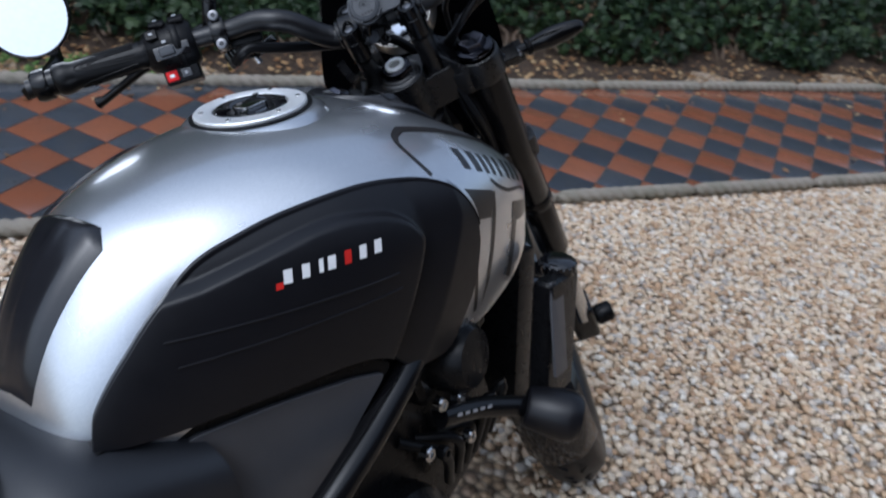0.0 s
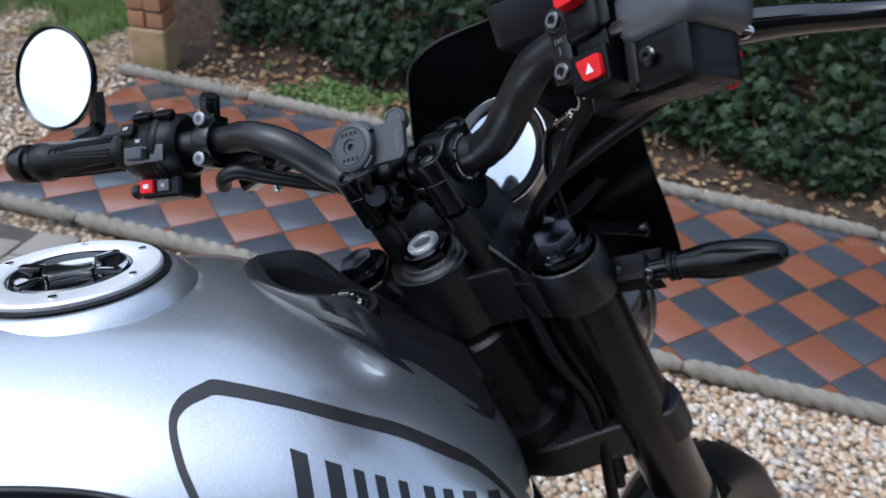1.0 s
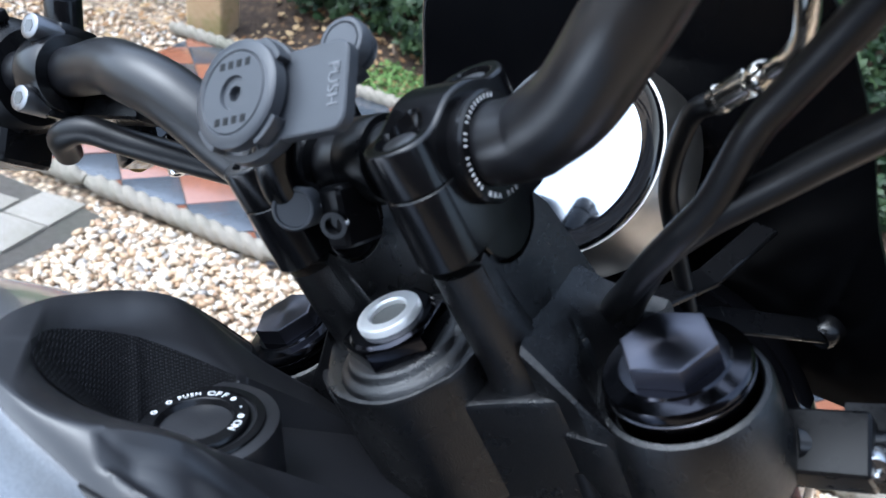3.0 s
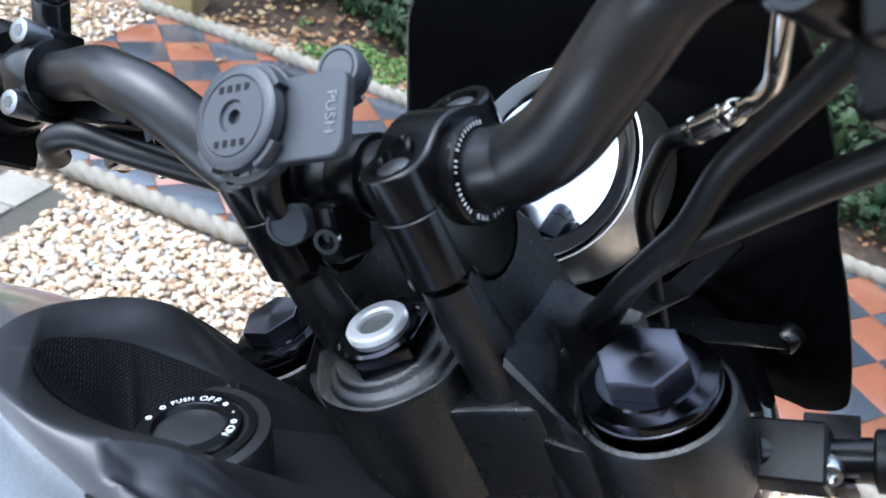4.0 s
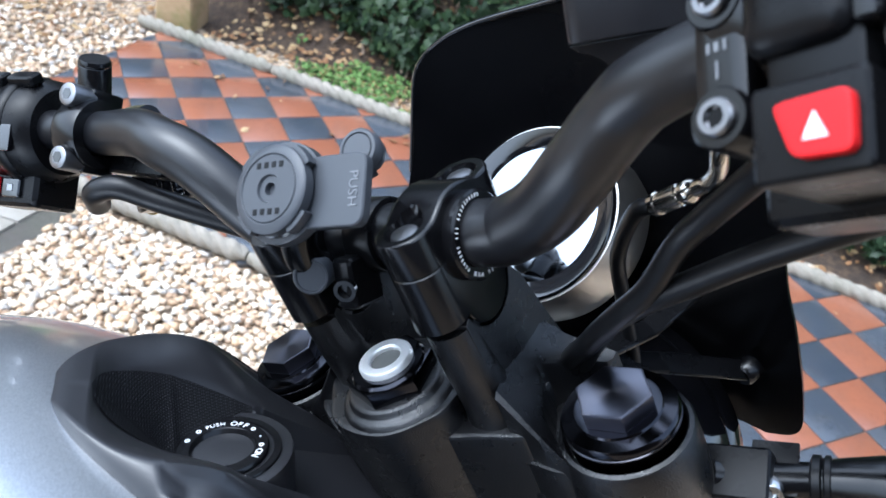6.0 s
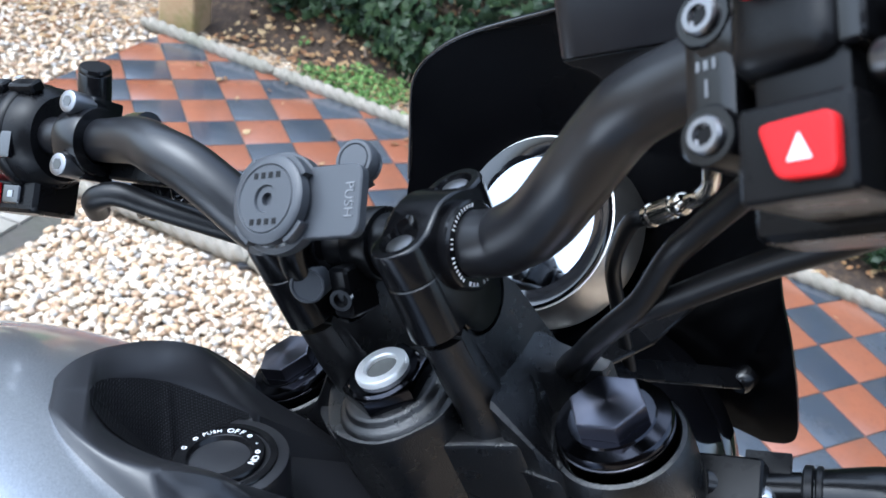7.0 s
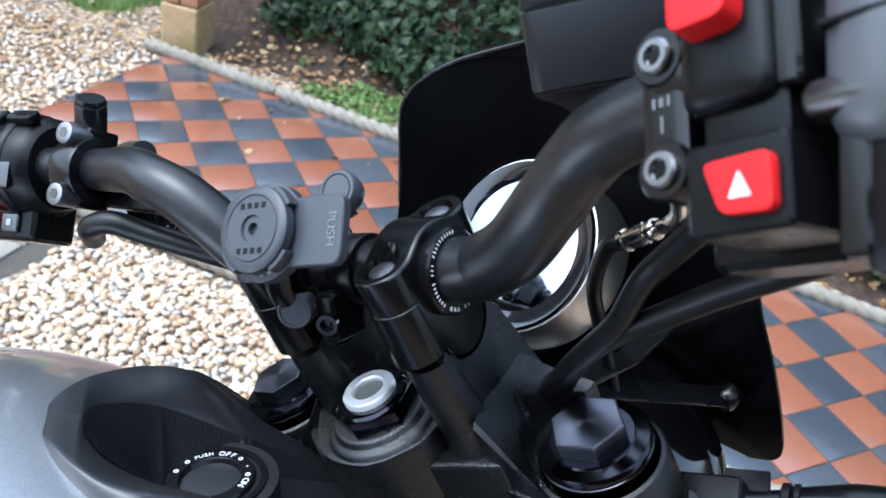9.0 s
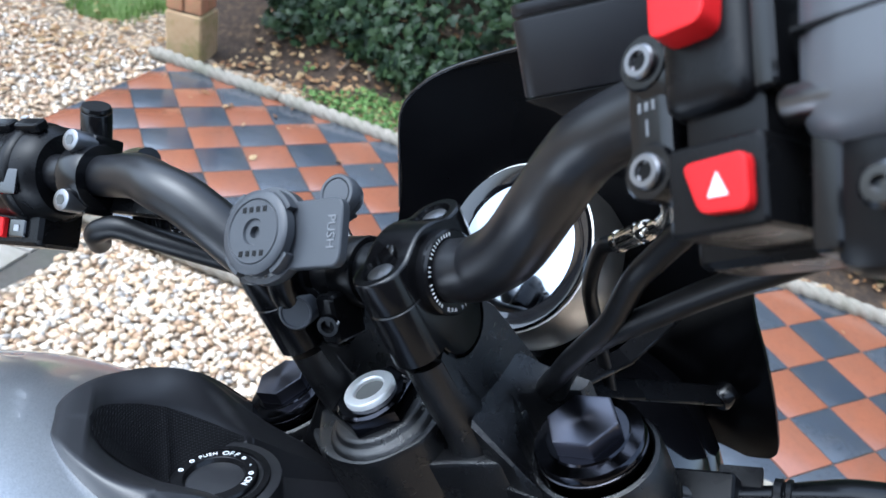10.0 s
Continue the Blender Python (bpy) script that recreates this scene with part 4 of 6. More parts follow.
# middle plate, arms and fork clamps
prism(rounded([(-.0290, .0180), (-.0300, -.0080), (-.0150, -.0215), (-.0085, -.0450), (-.0048, -.0640), (-.0030, -.0705), (.0100, -.0690), (.0290, -.0640), (.045, -.0640), (.050, -.040), (.055, 0), (.050, .040), (.050, .062), (-.006, .062), (-.020, .040)], 0.008), -.090, -.0360, bevel=0.0045, segments=4, bm=yoke)
for s in (-1, 1):
    prism(rounded([(-.004, s * .060), (-.0075, s * .085), (.002, s * .108), (.042, s * .112), (.058, s * .088), (.052, s * .060)], 0.008), -.090, -.0520, bevel=0.003, segments=2, bm=yoke)
    # cast pedestal with its cradle
    prof = [(.006, -.045), (.0035, -.010), (.0015, .010), (.0008, .0235), (.004, .0255)] + arc(.022, .030, .0185, 195, 345, 12) + [(.041, .027), (.047, .018), (.056, -.012), (.066, -.045)]
    m = Matrix(((1, 0, 0, 0), (0, 0, 1, 0), (0, 1, 0, 0), (0, 0, 0, 1)))
    c = -.0470 if s < 0 else .033
    prism(prof, c - .0120, c + .0120, m, 0.0035, 3, yoke)
    tube([(.0130, c, -.050, .0200), (.0118, c, -.040, .0172), (.0105, c, -.030, .0148), (.0080, c, -.015, .0132), (.0060, c, .0, .0126), (.0045, c, .022, .0120)], .011, 32, 4, yoke)
top_yoke = spart("top_yoke", yoke, CAST, "textured black cast top yoke", 35)
for s in (-1, 1):
    spart("fork_clamp", lathe([(0.0258, -.064), (0.0260, -.052), (0.0268, -.0462), (0.0282, -.0444), (0.0300, -.0452), (0.0311, -.0482), (0.0318, -.060), (0.0325, -.078), (0.0315, -.086), (0.0285, -.088)], pose(FORK_X, s * FORK_Y, 0), 64), CAST, parent=top_yoke)
    # cast arm: a saddle behind the fork and a sloped facet down to the clamp, round a pocket
    outer = ([(.060, -.088, -.038), (.056, -.068, -.026), (.049, -.0585, -.012), (.022, -.0580, -.0100), (-.0020, -.0600, -.0125)], [(-.0020, -.0600, -.0125), (-.0042, -.0745, -.0295), (-.0066, -.0895, -.0462)])
    inner = ([(.051, -.086, -.038), (.0420, -.0735, -.031), (.0360, -.0665, -.0265), (.0325, -.0630, -.0235), (.0300, -.0620, -.0222)], [(.0300, -.0620, -.0222), (.0266, -.0646, -.0260), (.0199, -.0674, -.0300), (.0120, -.0713, -.0360), (.0037, -.0795, -.0420), (-.0029, -.0901, -.0465)])
    secs = []
    for half_o, half_i in zip(outer, inner):
        lo, li = smooth_line(half_o, 12), smooth_line(half_i, 12)
        for i in range(15):
            f, b = (Vector(l[round(i * (len(l) - 1) / 14)]) for l in (lo, li))
            mid = f.lerp(b, 0.5) - Vector((0, 0, 0.0012))
            secs.append([Vector((f.x, f.y, -.088)), f - Vector((0, 0, .003)), f.lerp(b, 0.08), mid, f.lerp(b, 0.94), b - Vector((0, .0004, .0025)), Vector((b.x, b.y - .002, -.056))])
    arm_bm = bmesh.new()
    loft(secs[:15] + secs[16:], bm=arm_bm)
    bevelled(arm_bm, 0.0010, 2, 35)
    if s > 0:
        arm_bm.transform(Matrix.Translation((0, -.0145, 0)) @ Matrix.Scale(-1, 4, (0, 1, 0)))
        bmesh.ops.reverse_faces(arm_bm, faces=arm_bm.faces[:])
    spart("yoke_arm", arm_bm, CAST, "sloped textured arm of the yoke", 35, top_yoke)
boss = prism(rounded([(-.0010, .0475), (-.0236, .0300), (-.0300, .0195), (-.0325, .0050), (-.0312, -.0095), (-.0258, -.0195), (-.0108, -.0330), (.030, -.036), (.040, .0), (.030, .0475)], 0.006), -.088, -.0210, bevel=0.0032, segments=4)
spart("stem_boss", boss, CAST, "cast boss round the steering stem", 35, top_yoke)
spart("stem_washer", lathe([(0.0310, -.0225), (0.0295, -.0195), (0.0280, -.0182), (0.0264, -.0178), (0.0256, -.0172), (0.0250, -.0152), (0.0240, -.0142), (0.0225, -.0138), (0.012, -.0138)], seg=56), CAST, parent=top_yoke)
nut = prism(hexagon(0.0228, 10), -.0140, -.0052, bevel=0.0016)
lathe([(0.0195, -.0056), (0.0180, -.0040), (0.0132, -.0036), (0.0132, -.012)], bm=nut)
spart("stem_nut", nut, BLACKMETAL, "black hexagonal stem nut", parent=top_yoke)
spart("stem_ring", lathe([(0.0138, -.008), (0.0138, -.0012), (0.0130, -.0002), (0.0088, -.0002), (0.0080, -.0012), (0.0082, -.0045), (0.0, -.0045)], seg=40), ALLOY, "bright aluminium stem end", parent=top_yoke)
spart("stem_hole", lathe([(0.0083, -.0030), (0.0, -.0034)], seg=32), plastic("dull_grey_steel", (0.16, 0.16, 0.15), 0.5, metal=0.6), parent=top_yoke)
spart("lower_boss", lathe([(0.029, -.078), (0.029, -.10), (0.029, -.108), (0.036, -.19), (0.045, -.20), (0.045, -.23), (0, -.23)], seg=40), MATT, parent=top_yoke)
for s in (-1, 1):
    q = pose(FORK_X, s * FORK_Y, 0, 0, 0, 34)
    ring = lathe([(0.0250, -.074), (0.0254, -.0540), (0.0254, -.0412), (0.0262, -.0404), (0.0265, -.0396), (0.0265, -.0388), (0.0256, -.0383), (0.0256, -.0378), (0.0265, -.0373), (0.0265, -.0354), (0.0256, -.0340), (0.0200, -.0332), (0.0194, -.0322), (0.0, -.0322)], q, 64)
    cap = part("fork_cap", ring, BLACKMETAL, top_yoke, "black anodised fork cap with hexagon head", STEER @ q)
    cap.data.transform(q.inverted())
    hexa = prism(hexagon(0.0176), -.0325, -.0236, bevel=0.0008)
    apex = hexa.verts.new((0, 0, -0.0234))
    hexa.normal_update()
    tops = [max((f for f in hexa.faces if f.normal.z > 0.9), key=lambda f: f.calc_area())]
    for f in tops:
        vs = f.verts[:]
        hexa.faces.remove(f)
        for a, b in zip(vs, vs[1:] + vs[:1]):
            hexa.faces.new((a, b, apex))
    part("hexagon", hexa, ANOD, top_yoke, "", STEER @ q, None)

# fork legs
for s in (-1, 1):
    q = pose(FORK_X, s * FORK_Y, 0)
    leg = spart("fork_leg", lathe([(0.0275, -.086), (0.0285, -.10), (0.0285, -.36), (0.0265, -.365), (0.0265, -.37), (0.027, -.375), (0.027, -.50), (0.0255, -.505), (0.0, -.505)], q, 40), SATIN, "satin black fork leg")
    spart("fork_ring", lathe([(0.0286, -.352), (0.0297, -.354), (0.0297, -.372), (0.0286, -.374)], q, 40), SATIN, parent=leg)
    spart("slider", lathe([(0.0205, -.50), (0.0205, -.74)], q, 32), CHROME, "bright fork slider", parent=leg)
    spart("fork_foot", rbox((0.06, 0.05, 0.10), pose(FORK_X + 0.012, s * FORK_Y, -.76), 0.012, 3), SATIN, parent=leg)
spart("axle_bobbin", lathe([(0.010, 0), (0.020, .004), (0.022, .010), (0.022, .034), (0.018, .040), (0, .041)], axis_frame((FORK_X + .020, -.128, -.790), (0.1, -1, 0)), 28), MATT, "black axle bobbin")
low = prism(rounded([(-.040, .03), (-.040, -.03), (-.005, -.10), (.01, -.142), (.035, -.142), (.060, -.11), (.045, 0), (.060, .11), (.035, .142), (.01, .142), (-.005, .10)], 0.014), -.262, -.222, bevel=0.005, segments=3)
spart("lower_yoke", low, CAST, "black lower yoke")

# ---------------------------------------------------------------- handlebar
BAR_X, BAR_Z = 0.024, 0.055
HALF = [(.0, .055), (.050, .055), (.063, .0590), (.076, .0710), (.090, .0890), (.103, .1025), (.119, .1125), (.142, .1190), (.18, .1222)]
RIGHT = [(.0, .055), (.070, .0560), (.086, .0597), (.102, .0682), (.122, .0858), (.138, .1005), (.152, .1100), (.18, .1195)]
line = []
for s in (1, -1):
    half = HALF if s > 0 else RIGHT
    seq = [(BAR_X + (0.004 if y > 0.13 else 0.0), s * y, z) for y, z in half] + [(.020, s * .24, .135), (-.020, s * .42, .178)]
    seq = [(*p, table([(0, .0143), (.100, .0143), (.130, .0137), (.17, .0129), (.20, .0118), (.42, .0115)], abs(p[1]))) for p in seq]
    line = seq[::-1] if s == 1 else line + seq[1:]
spart("handlebar", tube(line, 0.0128, 36, 8), BAR, "satin black handlebar")
SIDEWAYS = Matrix(((1, 0, 0, 0), (0, 0, 1, 0), (0, 1, 0, 0), (0, 0, 0, 1)))
for s, c in ((-1, -.0470), (1, .033)):
    stad = arc(.0016, c, .0128, 90, 270, 14) + arc(.0463, c, .0128, -90, 90, 14)
    top = bmesh.new()
    rows = []
    for i in range(91):
        x = -.0111 + .0701 * (0.5 - 0.5 * math.cos(math.pi * i / 90))
        near = max(0.0, .0016 - x, x - .0463)
        w = max(0.0004, math.sqrt(max(0.0, .0128 ** 2 - near ** 2)))
        row = []
        for k in range(33):
            y = -w * math.cos(math.pi * k / 32)
            hump = BAR_Z + math.sqrt(max(0.0, .0235 ** 2 - (x - BAR_X) ** 2))
            z = math.log(math.exp(.0728 * 450) + math.exp(hump * 450)) / 450
            z -= 0.0012 * max(0.0, 1 - (w - abs(y)) / 0.0016) ** 2
            for b, d in ((.0010, 1), (.0470, -1)):
                u, v = (x - b) * d, y
                e = math.hypot(u / (.0078 if u < 0 else .0125), v / .0076)
                z -= max(0.0, z - .0672) * max(0.0, min(1.0, (1.0 - e) / 0.08))
            row.append(top.verts.new((x, c + y, z)))
        rows.append(row)
    for a, b in zip(rows, rows[1:]):
        for k in range(32):
            top.faces.new((a[k], a[k + 1], b[k + 1], b[k]))
    rim = [r[0] for r in rows] + rows[-1][1:] + [r[-1] for r in rows[-2::-1]] + rows[0][-2:0:-1]
    low = [top.verts.new((q.co.x, q.co.y, .0560)) for q in rim]
    for k in range(len(rim)):
        top.faces.new((rim[k], rim[(k + 1) % len(rim)], low[(k + 1) % len(rim)], low[k]))
    riser = spart("riser", top, SATIN, "machined black bar riser clamp", 30)
    base = prism(stad, .0262, .0552, bevel=0.0014, segments=3)
    belly = [(.003, .040), (.041, .040)] + arc(.022, .0300, .0168, 5, -185, 16)
    prism(belly, c - .0122, c + .0122, SIDEWAYS, 0.0014, 3, base)
    spart("riser_base", base, SATIN, "machined black riser block", 30, riser)
    spart("clamp_collar", lathe([(0.0129, -.0185), (0.0185, -.0185), (0.0195, -.0175), (0.0195, .0175), (0.0185, .0185), (0.0129, .0185)], Matrix.Translation((BAR_X, c, BAR_Z)) @ pose(0, 0, 0, 90, 0, 0), 40), SATIN, parent=riser)
    for x, turn in ((.0016, 0), (.0463, 180)):
        spart("clamp_bolt", lathe([(0.0063, .0660), (0.0063, .0705), (0.0057, .0716), (0.0030, .0722), (0.0, .0724)], pose(x, c, 0), 28), BOLTSTEEL, "dark steel clamp bolt", parent=riser)
    # lettering round the collar's outer face
    if s < 0:
        face = Matrix.Translation((BAR_X, c - 0.0187, BAR_Z)) @ Matrix(((1, 0, 0, 0), (0, 0, -1, 0), (0, 1, 0, 0), (0, 0, 0, 1)))
        for k in range(22):
            a = 204 - 6.6 * k
            if k in (7, 11):
                continue
            spart("collar_mark", rbox((0.0006, 0.0015, 0.0002), face @ pose(0.0168 * math.cos(radians(a)), 0.0172 * math.sin(radians(a)), 0, 0, 0, a - 90), 0), WHITE, parent=riser)
        for k, ch in enumerate("KBA 91543 F30"):
            a = 222 + 8.5 * k
            if ch != " ":
                writing(ch, 0.0026, face @ pose(0.0168 * math.cos(radians(a)), 0.0168 * math.sin(radians(a)), 0, 0, 0, a + 90), "collar_letter", WHITE, riser, STEER)


def along_bar(y):
    """Middle of the bar at y, and its direction away from the bike's middle."""
    s = 1 if y > 0 else -1
    a = abs(y)
    pts = [(BAR_X + 0.004, .18, .121), (.020, .24, .135), (-.020, .42, .178)]
    for p, q in zip(pts, pts[1:]):
        if a <= q[1] or q is pts[-1]:
            t = (a - p[1]) / (q[1] - p[1])
            c = Vector(p) * (1 - t) + Vector(q) * t
            d = (Vector(q) - Vector(p)).normalized()
            return Vector((c.x, s * c.y, c.z)), Vector((d.x, s * d.y, d.z))


def on_bar(y):
    """A frame on the bar: z along it to the left, x toward the rider, y up; outward on the left, inward on the right."""
    c, d = along_bar(y)
    m = axis_frame(c, d, (-0.75, 0, 0.66))
    return m if y > 0 else m @ pose(0, 0, 0, 180, 0, 0)


# left grip with its ribs and end weight
grip = spart("left_grip", lathe([(0.0135, 0.0), (0.0185, 0.001), (0.0195, 0.005), (0.0180, 0.010), (0.0170, 0.013), (0.0174, 0.020), (0.0168, 0.03), (0.0176, 0.07), (0.0172, 0.100), (0.0176, 0.108), (0.0196, 0.113), (0.0200, 0.120), (0.0196, 0.126), (0.0176, 0.129), (0.014, 0.130)], on_bar(.264), 44), RUBBER, "ribbed black rubber grip with raised outlines")
for turn in (-75, 15, 105):
    for w, z0 in ((34, 0.026), (24, 0.034), (14, 0.042)):
        pts = []
        for k in range(15):
            u = 2 * k / 14 - 1
            q = on_bar(.264) @ pose(0, 0, 0, 0, 0, turn + w * u)
            z = 0.100 - (0.100 - z0) * (1 - abs(u) ** 2.6) if abs(u) < 1 else 0.100
            pts.append(q @ Vector((0.0175, 0, 0.128 - z)))
        spart("grip_rib", tube(pts, 0.0009, 6, 2), RUBBER, parent=grip)
for k in range(40):
    spart("grip_knurl", rbox((0.0010, 0.0014, 0.008), on_bar(.264) @ pose(0, 0, 0.017) @ pose(0, 0, 0, 0, 0, 9 * k) @ pose(0.0173, 0, 0, 25, 0, 0), 0), RUBBER, parent=grip)
spart("bar_end", lathe([(0.012, 0.129), (0.0165, 0.130), (0.0165, 0.137), (0.0195, 0.138), (0.0200, 0.141), (0.0198, 0.152), (0.0180, 0.156), (0.0150, 0.1565), (0.0, 0.155)], on_bar(.264), 40), SATIN, "black bar-end weight", parent=grip)

# left switch block
LSW = on_bar(.250) @ pose(-0.009, 0, 0)
sw = lathe([(0.014, -.033), (0.026, -.032), (0.031, -.026), (0.0325, -.010), (0.031, .012), (0.026, .028), (0.019, .034), (0.014, .035)], LSW, 40)
switch = spart("left_switch_block", sw, MATT, "black plastic left switch block")
spart("lower_housing", rbox((0.034, 0.036, 0.046), LSW @ pose(-0.006, -0.030, -0.003), 0.006, 3), MATT, parent=switch)
spart("horn_button", rbox((0.006, 0.013, 0.015), LSW @ pose(0.012, -0.037, 0.010), 0.002, 3), RED, "red horn button", parent=switch)
spart("info_button", rbox((0.005, 0.012, 0.014), LSW @ pose(0.011, -0.037, -0.008), 0.002, 3), GLOSS, parent=switch)
spart("indicator_switch", rbox((0.012, 0.011, 0.019), LSW @ pose(0.033, -0.010, 0.004), 0.003, 3), GREYPLASTIC, parent=switch)
spart("switch_slot", rbox((0.004, 0.016, 0.044), LSW @ pose(0.030, -0.010, -0.002), 0.002), GLOSS, parent=switch)
spart("mode_button", rbox((0.006, 0.014, 0.015), LSW @ pose(0.030, 0.014, 0.016, 0, 0, 22), 0.003, 3), MATT, parent=switch)
for z in (0.006, -0.018):
    spart("scroll_button", rbox((0.007, 0.010, 0.020), LSW @ pose(0.021, 0.027, z, 0, 0, 50), 0.003, 3), MATT, parent=switch)
for x, y, z, turn in ((0.0335, 0.0155, 0.016, 22), (0.0265, 0.0312, 0.006, 50), (0.0265, 0.0312, -0.018, 50), (0.0318, 0.003, 0.004, 5)):
    spart("switch_mark", rbox((0.0006, 0.0034, 0.0050), LSW @ pose(x, y, z, 0, 0, turn), 0.0002), GREYPRINT, parent=switch)
spart("switch_mark", rbox((0.0006, 0.0040, 0.0040), LSW @ pose(0.0137, -0.037, -0.008), 0.0002), GREYPRINT, parent=switch)
spart("horn_mark", rbox((0.0006, 0.0040, 0.0060), LSW @ pose(0.0152, -0.037, 0.010), 0.0002), WHITE, parent=switch)
spart("switch_rib", lathe([(0.0322, -.016), (0.0338, -.014), (0.0338, -.008), (0.0326, -.006)], LSW, 40), MATT, parent=switch)
spart("lever_block", rbox((0.020, 0.016, 0.052), on_bar(.165) @ pose(-0.020, -0.012, 0.0), 0.004, 3), MATT, parent=switch)
# clutch perch, mirror boss, lever
PER = on_bar(.188)
perch = spart("clutch_perch", lathe([(0.0135, -.010), (0.0195, -.009), (0.0205, -.006), (0.0205, .006), (0.0195, .009), (0.0135, .010)], PER, 36), SATIN, "black clutch lever perch")
for y in (0.019, -0.017):
    spart("perch_lug", rbox((0.022, 0.013, 0.013), PER @ pose(-0.004, y, 0), 0.003), SATIN, parent=perch)
    spart("perch_bolt", lathe([(0.0068, -.004), (0.0068, 0.0096), (0.0064, 0.0108), (0.0056, 0.0112), (0.0030, 0.0112), (0.0026, 0.0108), (0.0, 0.0108)], PER @ pose(0.0085, y, 0, 0, 90, 0), 24), BOLTSTEEL, "grey socket bolt", parent=perch)
    # black plate on the bolt face in place of the shaded hexagon hole
    spart("socket_shade", prism(arc(0, 0, 0.0034, 0, 300, 5), 0.0108, 0.0114, PER @ pose(0.0085, y, 0, 0, 90, 0), 0), GLOSS, "dark hexagon plate standing for the socket's shade", parent=perch)
spart("mirror_boss", lathe([(0.0092, -0.004), (0.0092, 0.0325), (0.0088, 0.033), (0.0092, 0.0335), (0.0092, 0.0345), (0.0082, 0.0365), (0.0, 0.0365)], axis_frame((.0417, .2003, .1277), (.271, -.48, .834)), 32), SATIN, parent=perch)
spart("perch_arm", tube([(.035, .19, .118), (.055, .195, .112), (.07, .21, .108)], 0.010, 14, 4), SATIN, parent=perch)
adj = rbox((0.020, 0.046, 0.022), pose(.0500, .1860, .0720, -14, 30, 0), 0.004, 3)
rbox((0.014, 0.030, 0.012), pose(.0490, .1500, .0690, -18, 30, 0), 0.003, 3, adj)
spart("adjuster_block", adj, GLOSS, "gloss black lever adjuster block", parent=perch)
for k in range(6):
    spart("adjuster_flute", rbox((0.0215, 0.0020, 0.0235), pose(.0497, .1700 + .0062 * k, .0700 + .0016 * k, -14, 30, 0), 0.001, 1), MATT, parent=perch)
spart("cable_ring", lathe([(0.0070, -.002), (0.0086, -.0015), (0.0086, .0015), (0.0070, .002)], axis_frame((.0500, .2105, .0620), (0.1, 1, 0.25)), 24), BRASS, "thin brass ring", parent=perch)
spart("adjuster_nut", lathe([(0.0048, -.006), (0.0048, 0.006), (0.0040, 0.0075), (0.0022, 0.0075), (0.0020, 0.005), (0, 0.005)], axis_frame((.0490, .1735, .0560), (-.55, -.25, -.8)), 18), CHROME, "bright round bolt", parent=perch)
spart("clutch_lever", tube([(.072, .20, .110, .009), (.078, .24, .108, .0085), (.074, .32, .095, .0065), (.068, .395, .078, .006), (.068, .412, .076, .009)], 0.007, 14, 6), SATIN, "black clutch lever")
spart("clutch_cable", tube([(.006, .184, .088), (.002, .170, .098), (.008, .156, .097), (.016, .140, .083), (.030, .106, .058), (.045, .06, .030), (.060, .0, .0), (.075, -.03, -.06)], 0.0070, 16, 8), RUBBER, "black sheathed clutch cable")

# bar-end mirror
MIR = axis_frame((.074, .408, .224), (-0.815, -0.255, 0.520))
mirror = spart("mirror", lathe([(0.0, -.012), (0.034, -.011), (0.050, -.008), (0.0545, -.002), (0.0550, .003), (0.0535, .0045), (0.0512, .0030), (0.0512, .0015)], MIR, 64), SATIN, "round black bar-end mirror")
spart("mirror_glass", lathe([(0.0516, .0018), (0.0, .0022)], MIR, 64), MIRRORGLASS, "bright mirror glass", parent=mirror)
spart("mirror_stem", tube([(-.018, .425, .172, .010), (.020, .424, .164, .0085), (.066, .415, .157, .0085), (.084, .419, .159, .0085), (.090, .418, .165, .0085), (.104, .411, .190, .009)], 0.008, 4, 6), SATIN, parent=mirror)

# right switch block
RSW = on_bar(-.221)
rsw = spart("right_switch_block", rbox((0.054, 0.050, 0.028), RSW @ pose(0.003, 0.006, 0.0100), 0.010, 5), MATT, "black plastic right switch block")
spart("block_rim", rbox((0.050, 0.046, 0.007), RSW @ pose(0.0028, 0.006, -0.0060), 0.003, 3), SATIN, parent=rsw)
spart("switch_neck", rbox((0.034, 0.022, 0.024), RSW @ pose(0.0080, -0.022, 0.0070), 0.003, 2), MATT, parent=rsw)
spart("switch_pod", rbox((0.036, 0.0230, 0.0270), RSW @ pose(0.0185, -0.0408, 0.0035), 0.0025, 3), MATT, parent=rsw)
BUT = RSW @ Matrix(((0, 0, 1, 0), (0, 1, 0, 0), (-1, 0, 0, 0), (0, 0, 0, 1)))
haz = prism(rounded([(-0.0096, 0.0058), (-0.0052, -0.0072), (0.0080, -0.0078), (0.0080, 0.0062)], 0.0028), 0.033, 0.0398, BUT @ pose(-0.0006, -0.0408, 0), 0.0024, 4)
spart("hazard_button", haz, RED, "red hazard button", parent=rsw)
spart("hazard_mark", prism([(-0.0028, -0.0028), (0.0028, -0.0028), (0.0, 0.0032)], 0.0398, 0.0400, BUT @ pose(-0.0004, -0.0416, 0), 0), WHITE, parent=rsw)
spart("switch_back", rbox((0.030, 0.060, 0.046), on_bar(-.208) @ pose(-0.016, -0.026, 0.0), 0.006, 3), MATT, parent=rsw)
star = prism(rounded([(-0.008, -0.009), (0.008, -0.009), (0.010, 0.010), (-0.010, 0.010)], 0.004), 0.024, 0.0375, BUT @ pose(-0.0115, 0.0050, 0, -8, 0, 0), 0.003, 4)
spart("starter_switch", star, RED, "red starter switch", parent=rsw)
RCL = on_bar(-.190)
